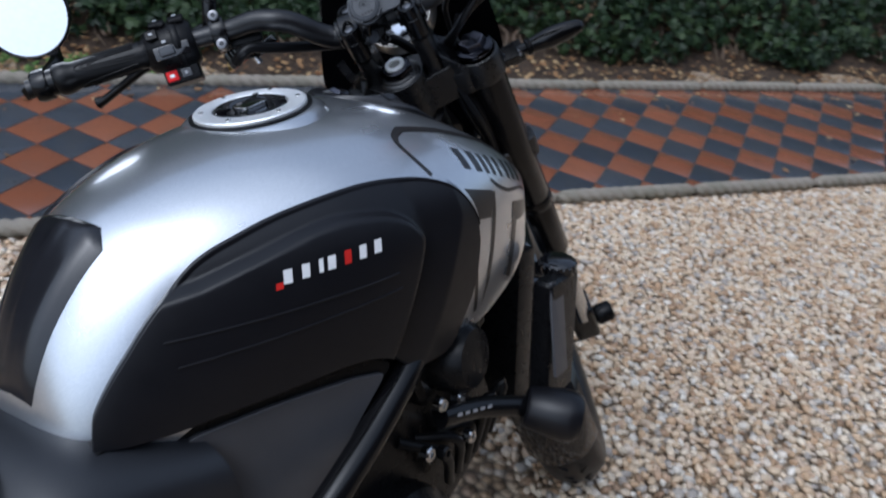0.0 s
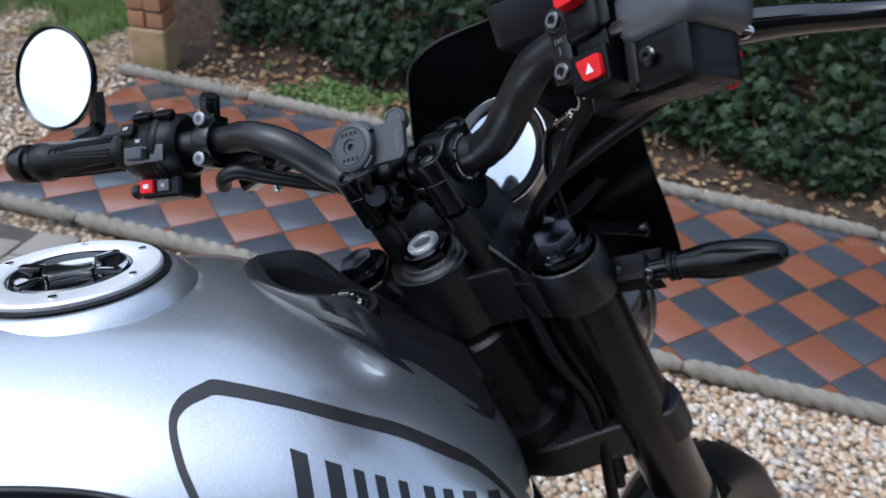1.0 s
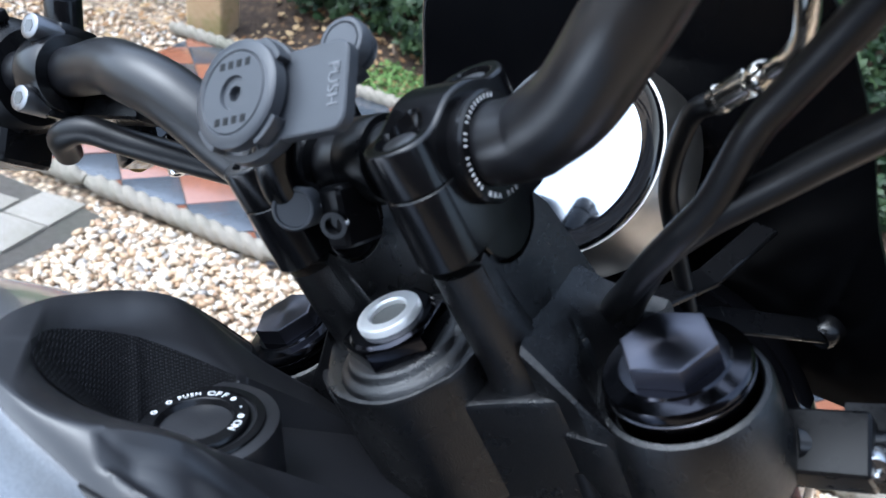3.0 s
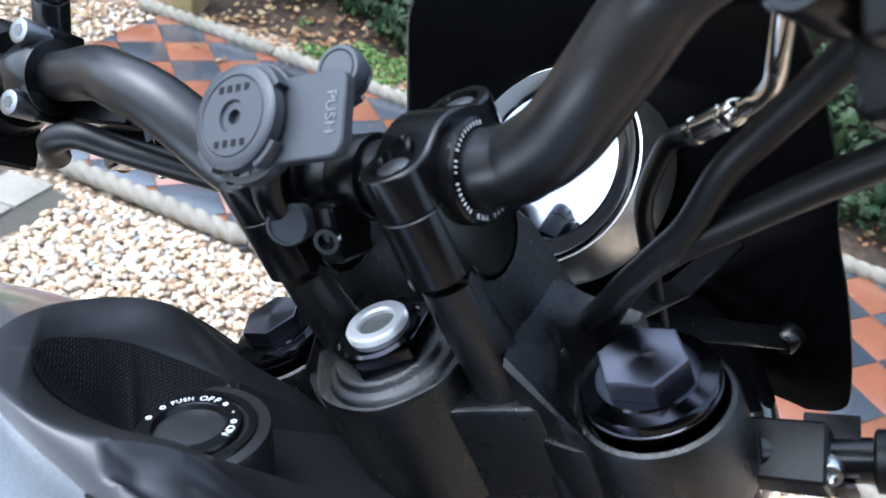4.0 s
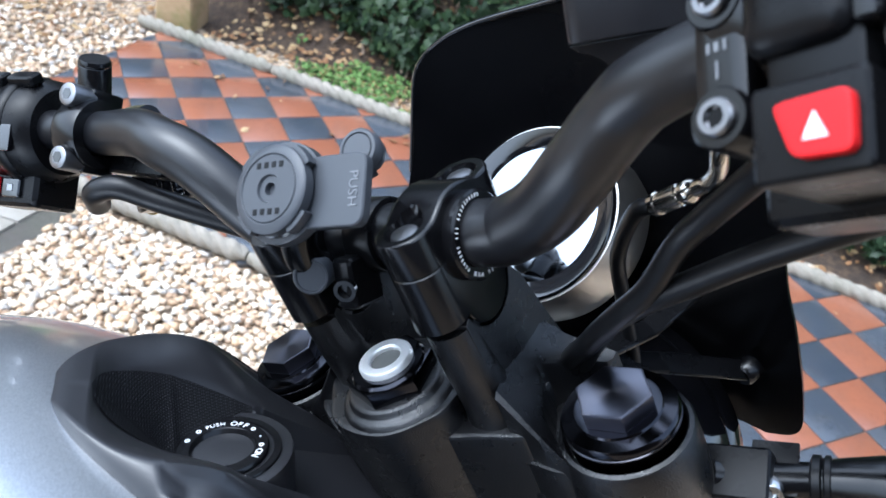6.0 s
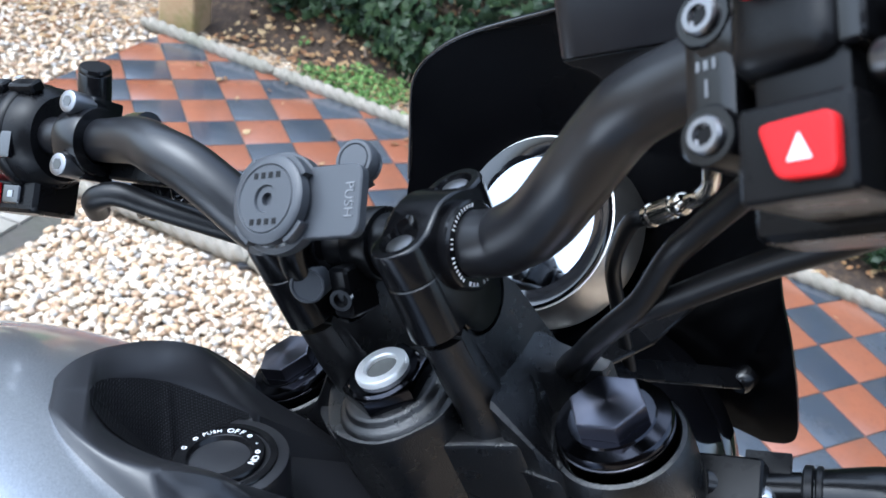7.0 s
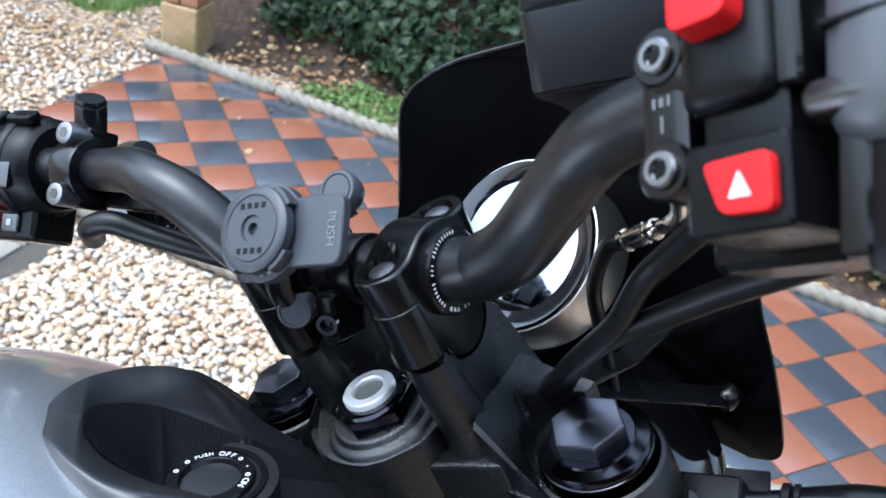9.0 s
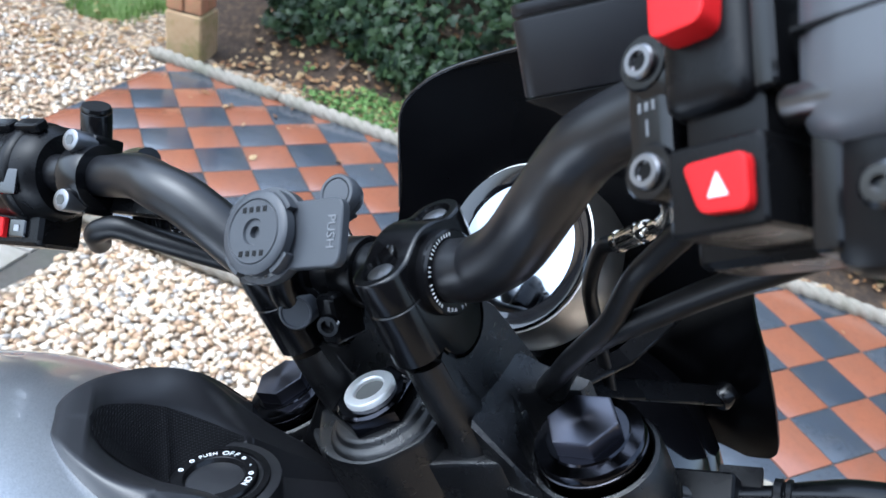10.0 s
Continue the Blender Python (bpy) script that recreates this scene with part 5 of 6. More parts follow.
clamp_r = spart("brake_clamp", lathe([(0.0135, -.009), (0.0195, -.008), (0.0205, -.005), (0.0205, .005), (0.0195, .008), (0.0135, .009)], RCL, 36), SATIN, "black brake master cylinder clamp")
for y, z in ((0.0048, 0.0035), (-0.0285, 0.0030)):
    spart("clamp_lug", lathe([(0.0088, -0.020), (0.0088, 0.0005), (0.0080, 0.0016), (0.0, 0.0016)], RCL @ pose(0.0195, y, z, 0, 90, 0), 28), SATIN, parent=clamp_r)
    lobes = [((0.0026 + 0.0005 * math.cos(6 * radians(a))) * math.cos(radians(a)), (0.0026 + 0.0005 * math.cos(6 * radians(a))) * math.sin(radians(a))) for a in range(0, 360, 10)]
    bolt = spart("clamp_bolt", lathe([(0.0054, 0.0), (0.0054, 0.0018), (0.0047, 0.0026), (0.0031, 0.0026), (0.0031, 0.0012), (0, 0.0012)], RCL @ pose(0.0207, y, z, 0, 90, 0), 28), BOLTSTEEL, "dark steel star-drive bolt", parent=clamp_r)
    # thin black star that draws the shade of the drive recess
    spart("star_shade", prism(lobes, 0.0012, 0.0014, RCL @ pose(0.0207, y, z, 0, 90, 0), 0), MATT, parent=bolt)
spart("clamp_bridge", rbox((0.013, 0.034, 0.0165), RCL @ pose(0.0130, -0.0120, 0.0030), 0.005, 4), SATIN, parent=clamp_r)
for y, z, h, w in ((-0.0085, 0.0030, 0.0030, 0.0010), (-0.0085, 0.0005, 0.0026, 0.0014), (-0.0085, -0.0020, 0.0030, 0.0010), (-0.0150, 0.0005, 0.0050, 0.0008)):
    spart("clamp_mark", rbox((0.0003, h, w), RCL @ pose(0.0197, y, z + 0.003), 0), DIMPRINT, parent=clamp_r)
RES = axis_frame((.080, -.146, .128), (0.30, 0, 0.95), (0.30, -1, 0))
TUB = rounded([(-.035, -.030), (.040, -.030), (.040, .020), (-.035, .020)], 0.006)
res = spart("brake_reservoir", prism(TUB, -.016, .0124, RES, 0.0012, 2), PANEL, "black brake fluid reservoir")
spart("reservoir_gasket", prism([(x * 0.97, y * 0.97) for x, y in TUB], .0120, .0136, RES, 0), RUBBER, parent=res)
spart("reservoir_lid", prism(TUB, .0132, .018, RES, 0.0016, 2), PANEL, parent=res)
belly = smooth_line([(-.0345, -.0165, 0), (-.0310, -.0190, 0), (-.0255, -.0215, 0), (-.0205, -.0260, 0), (-.0165, -.0320, 0), (-.0140, -.0390, 0), (-.0130, -.0460, 0)], 4)
spart("reservoir_base", prism([(p[0], p[1]) for p in belly] + [(.060, -.046), (.060, -.0165)], -.016, .028, RES @ pose(0, 0, 0, 90, 0, 0), 0.0016, 2), SATIN, parent=res)
spart("master_cylinder", tube([(.052, -.165, .100), (.050, -.215, .106), (.040, -.275, .098)], 0.017, 20, 4), SATIN, parent=res)
spart("brake_lever", tube([(.034, -.272, .096, .011), (.046, -.305, .085, .009), (.058, -.345, .070, .0075), (.062, -.42, .055, .0065), (.058, -.46, .060, .008)], 0.008, 16, 6), GLOSS, "gloss black brake lever")
lever_bits = ((.016, -.276, .086, RED, "red lever adjuster"), (.022, -.284, .096, CHROME, ""), (.008, -.272, .074, RED, ""))
for x, y, z, m, lab in lever_bits:
    spart("lever_adjuster", lathe([(0.0035, -0.004), (0.0040, 0.0), (0.0030, 0.004), (0, 0.005)], axis_frame((x, y, z), (-0.6, -0.5, 0.4)), 16), m, lab)
thr = spart("throttle_housing", lathe([(0.016, -.012), (0.030, -.011), (0.033, -.006), (0.033, .020), (0.028, .026), (0.018, .028)], on_bar(-.252) @ pose(0, 0, 0, 180, 0, 0), 36), SLEEVE, "grey-black throttle housing")
spart("throttle_grip", lathe([(0.0135, 0.0), (0.0185, 0.001), (0.0195, 0.006), (0.0175, 0.012), (0.0168, 0.02), (0.0172, 0.06), (0.0178, 0.12), (0.014, 0.124)], on_bar(-.285) @ pose(0, 0, 0, 180, 0, 0), 36), RUBBER, "black rubber throttle grip")
THR = on_bar(-.262)
spart("housing_screw", lathe([(0.0050, -.010), (0.0050, 0.002), (0.0042, 0.0036), (0.0022, 0.004), (0.0, 0.004)], THR @ pose(0.0285, -0.0245, 0.0240), 20), STEEL, "round dull bolt head", parent=thr)
spart("throttle_guard", rbox((0.060, 0.060, 0.056), THR @ pose(0.0040, -0.0080, -0.0015), 0.021, 6), SLEEVE, parent=thr)
spart("guard_seam", rbox((0.0606, 0.0016, 0.0500), THR @ pose(0.0040, -0.0085, -0.0015), 0.0005, 1), MATT, parent=thr)
spart("guard_step", rbox((0.046, 0.036, 0.040), THR @ pose(0.0060, -0.0470, -0.0010), 0.011, 4), MATT, parent=thr)
spart("guard_rib", rbox((0.046, 0.030, 0.008), THR @ pose(0.0060, -0.0450, 0.0185), 0.003, 3), SATIN, parent=thr)
spart("guard_screw", lathe([(0.0052, -.003), (0.0052, 0.002), (0.004, 0.003), (0.002, 0.003), (0.0018, 0.001), (0, 0.001)], THR @ pose(0.031, -0.0470, 0.004, 0, 90, 0), 18), GLOSS, parent=thr)

# cables and hoses on the right
hose = spart("brake_hose", tube([(.0655, -.1245, .0418), (.0690, -.112, .0350), (.086, -.088, .000), (.088, -.082, -.03), (.080, -.078, -.09), (.06, -.06, -.20)], 0.0040, 14, 8), RUBBER, "black brake hose")
HOSE = axis_frame((.0657, -.1237, .0414), (-.0045, -.0217, .0105))
con = lathe([(0.0036, 0.0), (0.0050, 0.0), (0.0051, 0.0028), (0.0044, 0.0034), (0.0044, 0.0150), (0.0038, 0.0154), (0.0038, 0.0164), (0.0046, 0.0168), (0.0050, 0.0185), (0.0050, 0.0205), (0.0042, 0.0222), (0.0034, 0.0230), (0, 0.0232)], HOSE, 24)
spart("hose_fitting", con, WARMSTEEL, "bright crimped hose fitting", parent=hose)
for k in range(10):
    spart("crimp_flute", rbox((0.0009, 0.0011, 0.0105), HOSE @ pose(0, 0, 0.0092) @ pose(0, 0, 0, 0, 0, 36 * k) @ pose(0.0044, 0, 0), 0.0002), WARMSTEEL, parent=hose)
spart("banjo_pipe", tube([(.0615, -.1445, .0512), (.0590, -.1510, .0555), (.0520, -.1580, .0640), (.0450, -.1630, .0760), (.0440, -.168, .094)], 0.0034, 14, 6), WARMSTEEL, parent=hose)
spart("throttle_cable", tube([(.022, -.192, .088), (.027, -.177, .074), (.030, -.159, .058), (.030, -.147, .047), (.030, -.130, .025), (.030, -.113, .010), (.032, -.094, -.008), (.050, -.06, -.05), (.06, -.03, -.14)], 0.0052, 14, 8), RUBBER, "black throttle cable")
spart("throttle_cable", tube([(.024, -.250, .080), (.027, -.216, .061), (.031, -.178, .043), (.032, -.150, .029), (.033, -.120, .013), (.035, -.098, -.006), (.055, -.06, -.06), (.06, -.02, -.14)], 0.0054, 14, 8), RUBBER, "black throttle cable")

# ---------------------------------------------------------------- phone mount on the bar
PH = axis_frame((-.0140, -.002, .1035), (-.70, -.12, .705), (0.1, -1, 0))
mount = spart("phone_mount", lathe([(0.0, -.006), (0.0165, -.006), (0.0190, -.004), (0.0190, .0005), (0.0180, .0015), (0.0150, .0018), (0.0145, .0012), (0.0140, .0018), (0.0060, .0018), (0.0055, .0006), (0.0028, .0006), (0.0026, -.002), (0.0, -.002)], PH, 48), GREYPLASTIC, "dark grey phone mount with round twist head")
for a in (45, 135, 225, 315):
    spart("locking_tab", prism(arc(0, 0, 0.0212, -16, 16, 6) + arc(0, 0, 0.0180, 16, -16, 6), -.0055, -.0005, PH @ pose(0, 0, 0, 0, 0, a), 0.0006), GREYPLASTIC, parent=mount)
spart("head_collar", lathe([(0.0212, -.013), (0.0220, -.012), (0.0220, -.0065), (0.0195, -.006)], PH, 40), GREYPLASTIC, parent=mount)
lev = prism(rounded([(0.010, -0.016), (0.043, -0.016), (0.043, 0.014), (0.010, 0.014)], 0.006), -.0115, -.0060, PH, 0.0015, 3)
spart("release_lever", lev, GREYPLASTIC, "dark grey release lever", parent=mount)
writing("PUSH", 0.0062, PH @ pose(0.0375, -0.001, -0.0058, 0, 0, -90), "lever_letters", DIMPRINT, mount, STEER)
for dx in (-0.0045, 0.0, 0.0045, 0.009):
    spart("head_mark", rbox((0.0022, 0.0026, 0.0002), PH @ pose(dx * 0.9 - 0.002, 0.0098, 0.0019), 0), MATT, parent=mount)
    spart("head_mark", rbox((0.0022, 0.0026, 0.0002), PH @ pose(dx * 0.9 - 0.002, -0.0098, 0.0019), 0), MATT, parent=mount)
spart("pivot_arm", tube([(.020, -.027, .095, .0065), (.008, -.016, .093, .0065), (-.002, -.006, .090, .0065)], 0.008, 16, 4), GREYPLASTIC, parent=mount)
piv = axis_frame((.0200, -.0270, .0985), (-.68, -.20, .705))
spart("pivot_knob", lathe([(0.0070, -.003), (0.0078, -.002), (0.0078, .0005), (0.0062, .0010), (0.0062, .002), (0.0092, .003), (0.0092, .0075), (0.0085, .0085), (0.0072, .0086), (0.0068, .0080), (0.0064, .0086), (0.0, .0086)], piv, 32), GREYPLASTIC, parent=mount)
spart("lower_arm", tube([(.000, .004, .088, .0092), (-.006, .010, .072, .0080), (-.004, .014, .058, .0085), (.002, .014, .050, .0085)], 0.008, 18, 6), SATIN, parent=mount)
spart("arm_pivot", lathe([(0.0085, -.014), (0.0085, .0115), (0.0078, .0128), (0.0070, .0128), (0.0066, .0120), (0, .0120)], axis_frame((-.002, .013, .052), (-.75, -.55, .35)), 28), GREYPLASTIC, parent=mount)
spart("bar_strap", lathe([(0.0130, -.008), (0.0170, -.008), (0.0175, -.007), (0.0175, .007), (0.0170, .008), (0.0130, .008)], Matrix.Translation((BAR_X, -.008, BAR_Z)) @ pose(0, 0, 0, 90, 0, 0), 36), MATT, parent=mount)
spart("strap_lug", rbox((0.020, 0.012, 0.024), pose(.004, -.004, .044, 0, 20, 0), 0.004, 3), MATT, parent=mount)
spart("strap_bolt", lathe([(0.0052, 0.0), (0.0052, 0.003), (0.0034, 0.003), (0.0030, 0.0), (0, 0.0)], axis_frame((-.006, -.006, .046), (-.9, -.4, .2)), 20), SATIN, parent=mount)

# ---------------------------------------------------------------- dial, screen, headlight
DIAL = axis_frame((.137, -.0115, -.008), (-.66, 0, .75))
dial = spart("dial", lathe([(0.0, -.035), (0.050, -.035), (0.0600, -.028), (0.0600, -.018), (0.0548, -.003), (0.0540, 0.0), (0.0525, 0.0)], DIAL, 72), CHAMPAGNE, "round dial with satin silver bezel")
spart("dial_rim", lathe([(0.0528, -.004), (0.0528, .0015), (0.0518, .0030), (0.0480, .0020), (0.0420, -.0004), (0.0405, -.0014)], DIAL, 72), GLOSS, "gloss black rim", parent=dial)
spart("dial_glass", lathe([(0.0412, -.0012), (0.028, .0004), (0.0, .0012)], DIAL, 64), DIALGLASS, "dark glossy dial glass", parent=dial)

SCR = [(-.186, .112), (-.181, .122), (-.1755, .130), (-.1665, .1370), (-.155, .1402), (-.1206, .1445), (-.0863, .1462), (-.0577, .1460), (-.014, .150), (.030, .147), (.060, .138), (.090, .120), (.1035, .096)]
SCL = [(-.186, .112), (-.181, .122), (-.1755, .130), (-.1665, .137), (-.155, .140), (-.10, .140), (-.05, .124), (.0108, .0927), (.0428, .0788), (.0692, .0665), (.0800, .0590), (.0870, .0495), (.0920, .0380), (.0955, .0260), (.0985, .0060), (.1012, -.030), (.1035, -.060)]
scr = bmesh.new()
for off, flip in ((0.0, False), (0.0035, True)):
    grid = []
    for i in range(61):
        z0 = -.186 + .2895 * i / 60
        yl, yr = table(SCL, z0), -table(SCR, z0)
        row = []
        for k in range(33):
            y = yr + (yl - yr) * k / 32
            z = z0
            row.append(scr.verts.new((.178 - 1.9 * y * y - 0.05 * max(0, z - .03) + off, y, z)))
        grid.append(row)
    for a, b in zip(grid, grid[1:]):
        for k in range(32):
            scr.faces.new((a[k], a[k + 1], b[k + 1], b[k]))
    if flip:
        n0, n1 = first, [r[0] for r in grid] + grid[-1][1:] + [r[-1] for r in grid[-2::-1]] + grid[0][-2:0:-1]
        for k in range(len(n0)):
            scr.faces.new((n0[k], n0[(k + 1) % len(n0)], n1[(k + 1) % len(n1)], n1[k]))
    else:
        first = [r[0] for r in grid] + grid[-1][1:] + [r[-1] for r in grid[-2::-1]] + grid[0][-2:0:-1]
screen = spart("fly_screen", scr, SMOKED, "gloss black curved fly screen", 50)
# gloss bead added along the rim to carry the sky's bright line
bead = []
for z, y in SCL[7:]:
    bead.append((.178 - 1.9 * y * y - 0.05 * max(0, z - .03) + .0017, y, z))
bead.append((.178 - 1.9 * .096 ** 2 - .0036 + .0017, -.096, .1036))
spart("screen_glint_bead", tube(bead, 0.0019, 10, 6), GLOSS, "gloss bead added for the sky glint along the screen's edge", parent=screen)
for s in (-1, 1):
    q = axis_frame((.1450, s * .1140, -.1240), (-0.9, s * -0.4, 0))
    spart("screen_bolt", lathe([(0.0075, -.004), (0.0075, .005), (0.006, .007), (0.0032, .007), (0.003, .005), (0, .005)], q, 24), SATIN, parent=screen)
    # flat forked bracket from the yoke out to the screen
    for ends in (((.060, .072, -.046), (.098, .088, -.080), (.141, .112, -.121)), ((.060, .072, -.044), (.100, .085, -.058), (.140, .098, -.060))):
        a, mid, b = (Vector((p[0], s * p[1], p[2])) for p in ends)
        strip = bmesh.new()
        for p, q in ((a, mid), (mid, b)):
            d = (q - p).normalized()
            side = d.cross(Vector((-0.6, 0, 0.8))).normalized()
            m = Matrix((d, side, d.cross(side))).transposed().to_4x4()
            m.translation = (p + q) / 2
            rbox(((q - p).length + 0.004, 0.0125, 0.003), m, 0.0008, 1, strip)
        spart("screen_bracket", strip, MATT, parent=screen)

LAMP = axis_frame((.115, 0, -.185), (0.92, 0, -0.40))
lamp = spart("headlight", lathe([(0.0, -.075), (0.05, -.072), (0.082, -.045), (0.095, -.01), (0.098, .01), (0.098, .030), (0.094, .034), (0.090, .032)], LAMP, 56), GLOSS, "round black headlight")
spart("headlight_glass", lathe([(0.091, .032), (0.075, .044), (0.045, .052), (0.0, .055)], LAMP, 48), LENSGLASS, "clear domed lens", parent=lamp)
spart("lamp_ring", lathe([(0.0985, .012), (0.1005, .016), (0.1005, .028), (0.0985, .032)], LAMP, 56), GLOSS, parent=lamp)

# indicator on the right
ind = spart("indicator", tube([(.044, -.176, -.089, .0100), (.047, -.190, -.090, .0122), (.049, -.205, -.091, .0145), (.051, -.230, -.092, .0138), (.0525, -.252, -.093, .009), (.0525, -.258, -.093, .004)], 0.01, 20, 5), SATIN, "slim black indicator")
spart("indicator_stalk", tube([(.030, -.134, -.080), (.036, -.148, -.086), (.044, -.172, -.089)], 0.0085, 18, 4), SATIN, parent=ind)
brk = rbox((0.024, 0.030, 0.020), pose(.0345, -.1445, -.0835, 0, -25, 6), 0.003, 3)
spart("stalk_block", brk, MATT, parent=ind)
clip_bm = rbox((0.0240, 0.020, 0.0025), pose(.0430, -.1580, -.0830, 0, -25, 6), 0.001, 2)
rbox((0.0025, 0.020, 0.016), pose(.0330, -.1575, -.0960, 0, -25, 6), 0.001, 2, clip_bm)
spart("stalk_clip", clip_bm, MATT, parent=ind)
spart("stalk_ring", lathe([(0.0095, -.004), (0.0118, -.003), (0.0118, .0), (0.0100, .001), (0.0118, .002), (0.0118, .004), (0.0095, .005)], axis_frame((.0445, -.176, -.089), (0.15, -1, -0.05)), 20), RUBBER, parent=ind)
spart("stalk_bolt", lathe([(0.0050, -.004), (0.0050, .007), (0.0042, .0085), (0.0026, .0085), (0.0024, .0060), (0, .0060)], axis_frame((.0345, -.1585, -.0845), (-.75, -0.25, .3)), 20), CHROME, "bright bolt", parent=ind)

# ---------------------------------------------------------------- front wheel and mudguard
AX = (.040, 0, -.795)
wh = Matrix.Translation(AX) @ pose(0, 0, 0, 90, 0, 0)
tyre_prof = [(.218, -.045), (.235, -.056), (.265, -.060), (.288, -.048), (.300, -.026), (.304, 0), (.300, .026), (.288, .048), (.265, .060), (.235, .056), (.218, .045), (.218, -.045)]
wheel = spart("front_wheel", lathe([(.212, -.042), (.222, -.046), (.222, -.040), (.196, -.030), (.190, 0), (.196, .030), (.222, .040), (.222, .046), (.212, .042), (.186, .02), (.186, -.02), (.212, -.042)], wh, 72), SATIN, "black cast front wheel")
spart("tyre", lathe(tyre_prof, wh, 96), RUBBER, "black treaded tyre", parent=wheel)
for k in range(36):
    a = radians(10 * k)
    for s in (-1, 1):
        spart("tread_block", rbox((0.006, 0.030, 0.022), wh @ pose(0, 0, 0, 0, 0, 10 * k + 5 * (s > 0)) @ pose(.2975, 0, s * .024, 0, 0, 0) @ pose(0, 0, 0, s * 35, s * -28, 0), 0.0015, 1), RUBBER, parent=wheel)
for k in range(5):
    spart("spoke", tube([(AX[0] + .03 * math.cos(radians(72 * k)), 0, AX[2] + .03 * math.sin(radians(72 * k))), (AX[0] + .195 * math.cos(radians(72 * k + 8)), 0, AX[2] + .195 * math.sin(radians(72 * k + 8)))], 0.014, 10, 3), SATIN, parent=wheel)
spart("hub", lathe([(.035, -.07), (.035, .07), (0, .07)], wh, 32), SATIN, parent=wheel)
spart("brake_disc", lathe([(.155, -.078), (.155, -.073), (.115, -.073), (.115, -.078), (.155, -.078)], wh, 64), CHROME, "bright brake disc", parent=wheel)
guard = bmesh.new()
rows = []
for i in range(33):
    a = radians(58 + 112 * i / 32)
    row = []
    for k in range(17):
        u = k / 8 - 1
        r = .312 - 0.046 * abs(u) ** 2.5
        row.append(guard.verts.new((AX[0] - .01 + r * math.cos(a), u * .068, AX[2] + .006 + r * math.sin(a))))
    rows.append(row)
for a, b in zip(rows, rows[1:]):
    for k in range(16):
        guard.faces.new((a[k], a[k + 1], b[k + 1], b[k]))
spart("mudguard", guard, GLOSS, "gloss black front mudguard", 60)

# ---------------------------------------------------------------- body below the tank
FLANK = Matrix(((1, 0, 0, 0), (-0.38, 0, -1, -0.317), (0, 1, 0, 0), (0, 0, 0, 1)))
side = prism(rounded([(-.600, -.190), (-.560, -.146), (-.516, -.1475), (-.448, -.159), (-.370, -.176), (-.345, -.188), (-.320, -.208), (-.374, -.262), (-.429, -.320), (-.560, -.370), (-.640, -.36)], 0.014), -.040, -.004, FLANK, 0.006, 3)
side_panel = bpart("side_panel", side, MATT, "black plastic side panel")
bpart("panel_facet", prism(rounded([(-.560, -.176), (-.520, -.170), (-.448, -.181), (-.368, -.199), (-.336, -.212), (-.376, -.254), (-.431, -.312), (-.560, -.358)], 0.008), -.008, .0015, FLANK, 0.004, 3), SIDE, "dark grey plastic facet", parent=side_panel)
bpart("frame_rail", tube([(-.14, -.13, -.17), (-.22, -.170, -.20), (-.295, -.188, -.230), (-.363, -.192, -.256), (-.444, -.192, -.282), (-.56, -.18, -.33), (-.66, -.17, -.38)], 0.017, 20, 8), SATIN, "satin black frame rail")
seat = []
for i in range(25):
    x = -1.05 + .535 * i / 24
    w = table([(-1.05, .12), (-.85, .145), (-.70, .138), (-.62, .136), (-.515, .150)], x)
    zt = table([(-1.05, -.130), (-.85, -.150), (-.70, -.136), (-.64, -.112), (-.60, -.120), (-.56, -.137), (-.515, -.158)], x)
    ring = []
    for k in range(25):
        a = math.pi * k / 24
        ring.append(Vector((x, -w * math.cos(a) * (1 + 0.12 * math.sin(a)), zt - .10 + .10 * math.sin(a) ** 0.55)))
    seat.append(ring)
sb = loft(seat, closed=False, caps=False)
seat_ob = bpart("seat", sb, VINYL, "black vinyl rider seat with stitched seams", 60)
for dx, dy in ((-.640, .03), (-.70, .04)):
    pts = []
    for k in range(9):
        u = k / 8 - 1 + 0.0
        y = -.085 * (k / 8)
        pts.append((dx - 0.9 * y * y * 6, y, table([(-1.05, -.130), (-.85, -.150), (-.70, -.136), (-.64, -.112), (-.60, -.120), (-.56, -.137), (-.515, -.158)], dx) + 0.001 - 1.6 * y * y))
    bpart("seat_seam", tube(pts, 0.0022, 8, 3), RUBBER, parent=seat_ob)

# plain black box added to keep the gap below the tank dark
bpart("gap_filler", rbox((0.42, 0.20, 0.15), pose(-.41, 0, -.220, 0, 4, 0), 0.02, 2), MATT, "black filler box in place of frame and airbox under the tank")

# radiator and its shroud, engine, crash bobbin
rad = bpart("radiator", rbox((0.05, 0.30, 0.27), pose(.020, 0, -.42, 0, 14, 0), 0.008), MATT, "black radiator")
for s in (-1, 1):
    bpart("radiator_shroud", rbox((0.085, 0.030, 0.175), pose(-.048, s * .234, -.348, 0, 14, 0), 0.012, 3), MATT, "black radiator shroud", parent=rad)
    bpart("shroud_face", prism(rounded([(-.030, -.060), (.006, -.060), (.014, .062), (-.022, .070)], 0.006), 0, .004, Matrix.Translation((-.060, s * .251, -.325)) @ pose(0, 0, 0, 90, 0, 0 if s < 0 else 180) @ pose(0, 0, 0, -8, 0, -14), 0.002), SIDE, "grey slanted shroud face", parent=rad)
for k in range(16):
    bpart("cap_ridge", rbox((0.003, 0.004, 0.012), axis_frame((-.008, -.226, -.270), (0.1, -.1, 1)) @ pose(0, 0, 0, 0, 0, 22.5 * k) @ pose(0.0248, 0, 0.008), 0.001, 1), GLOSS, parent=rad)
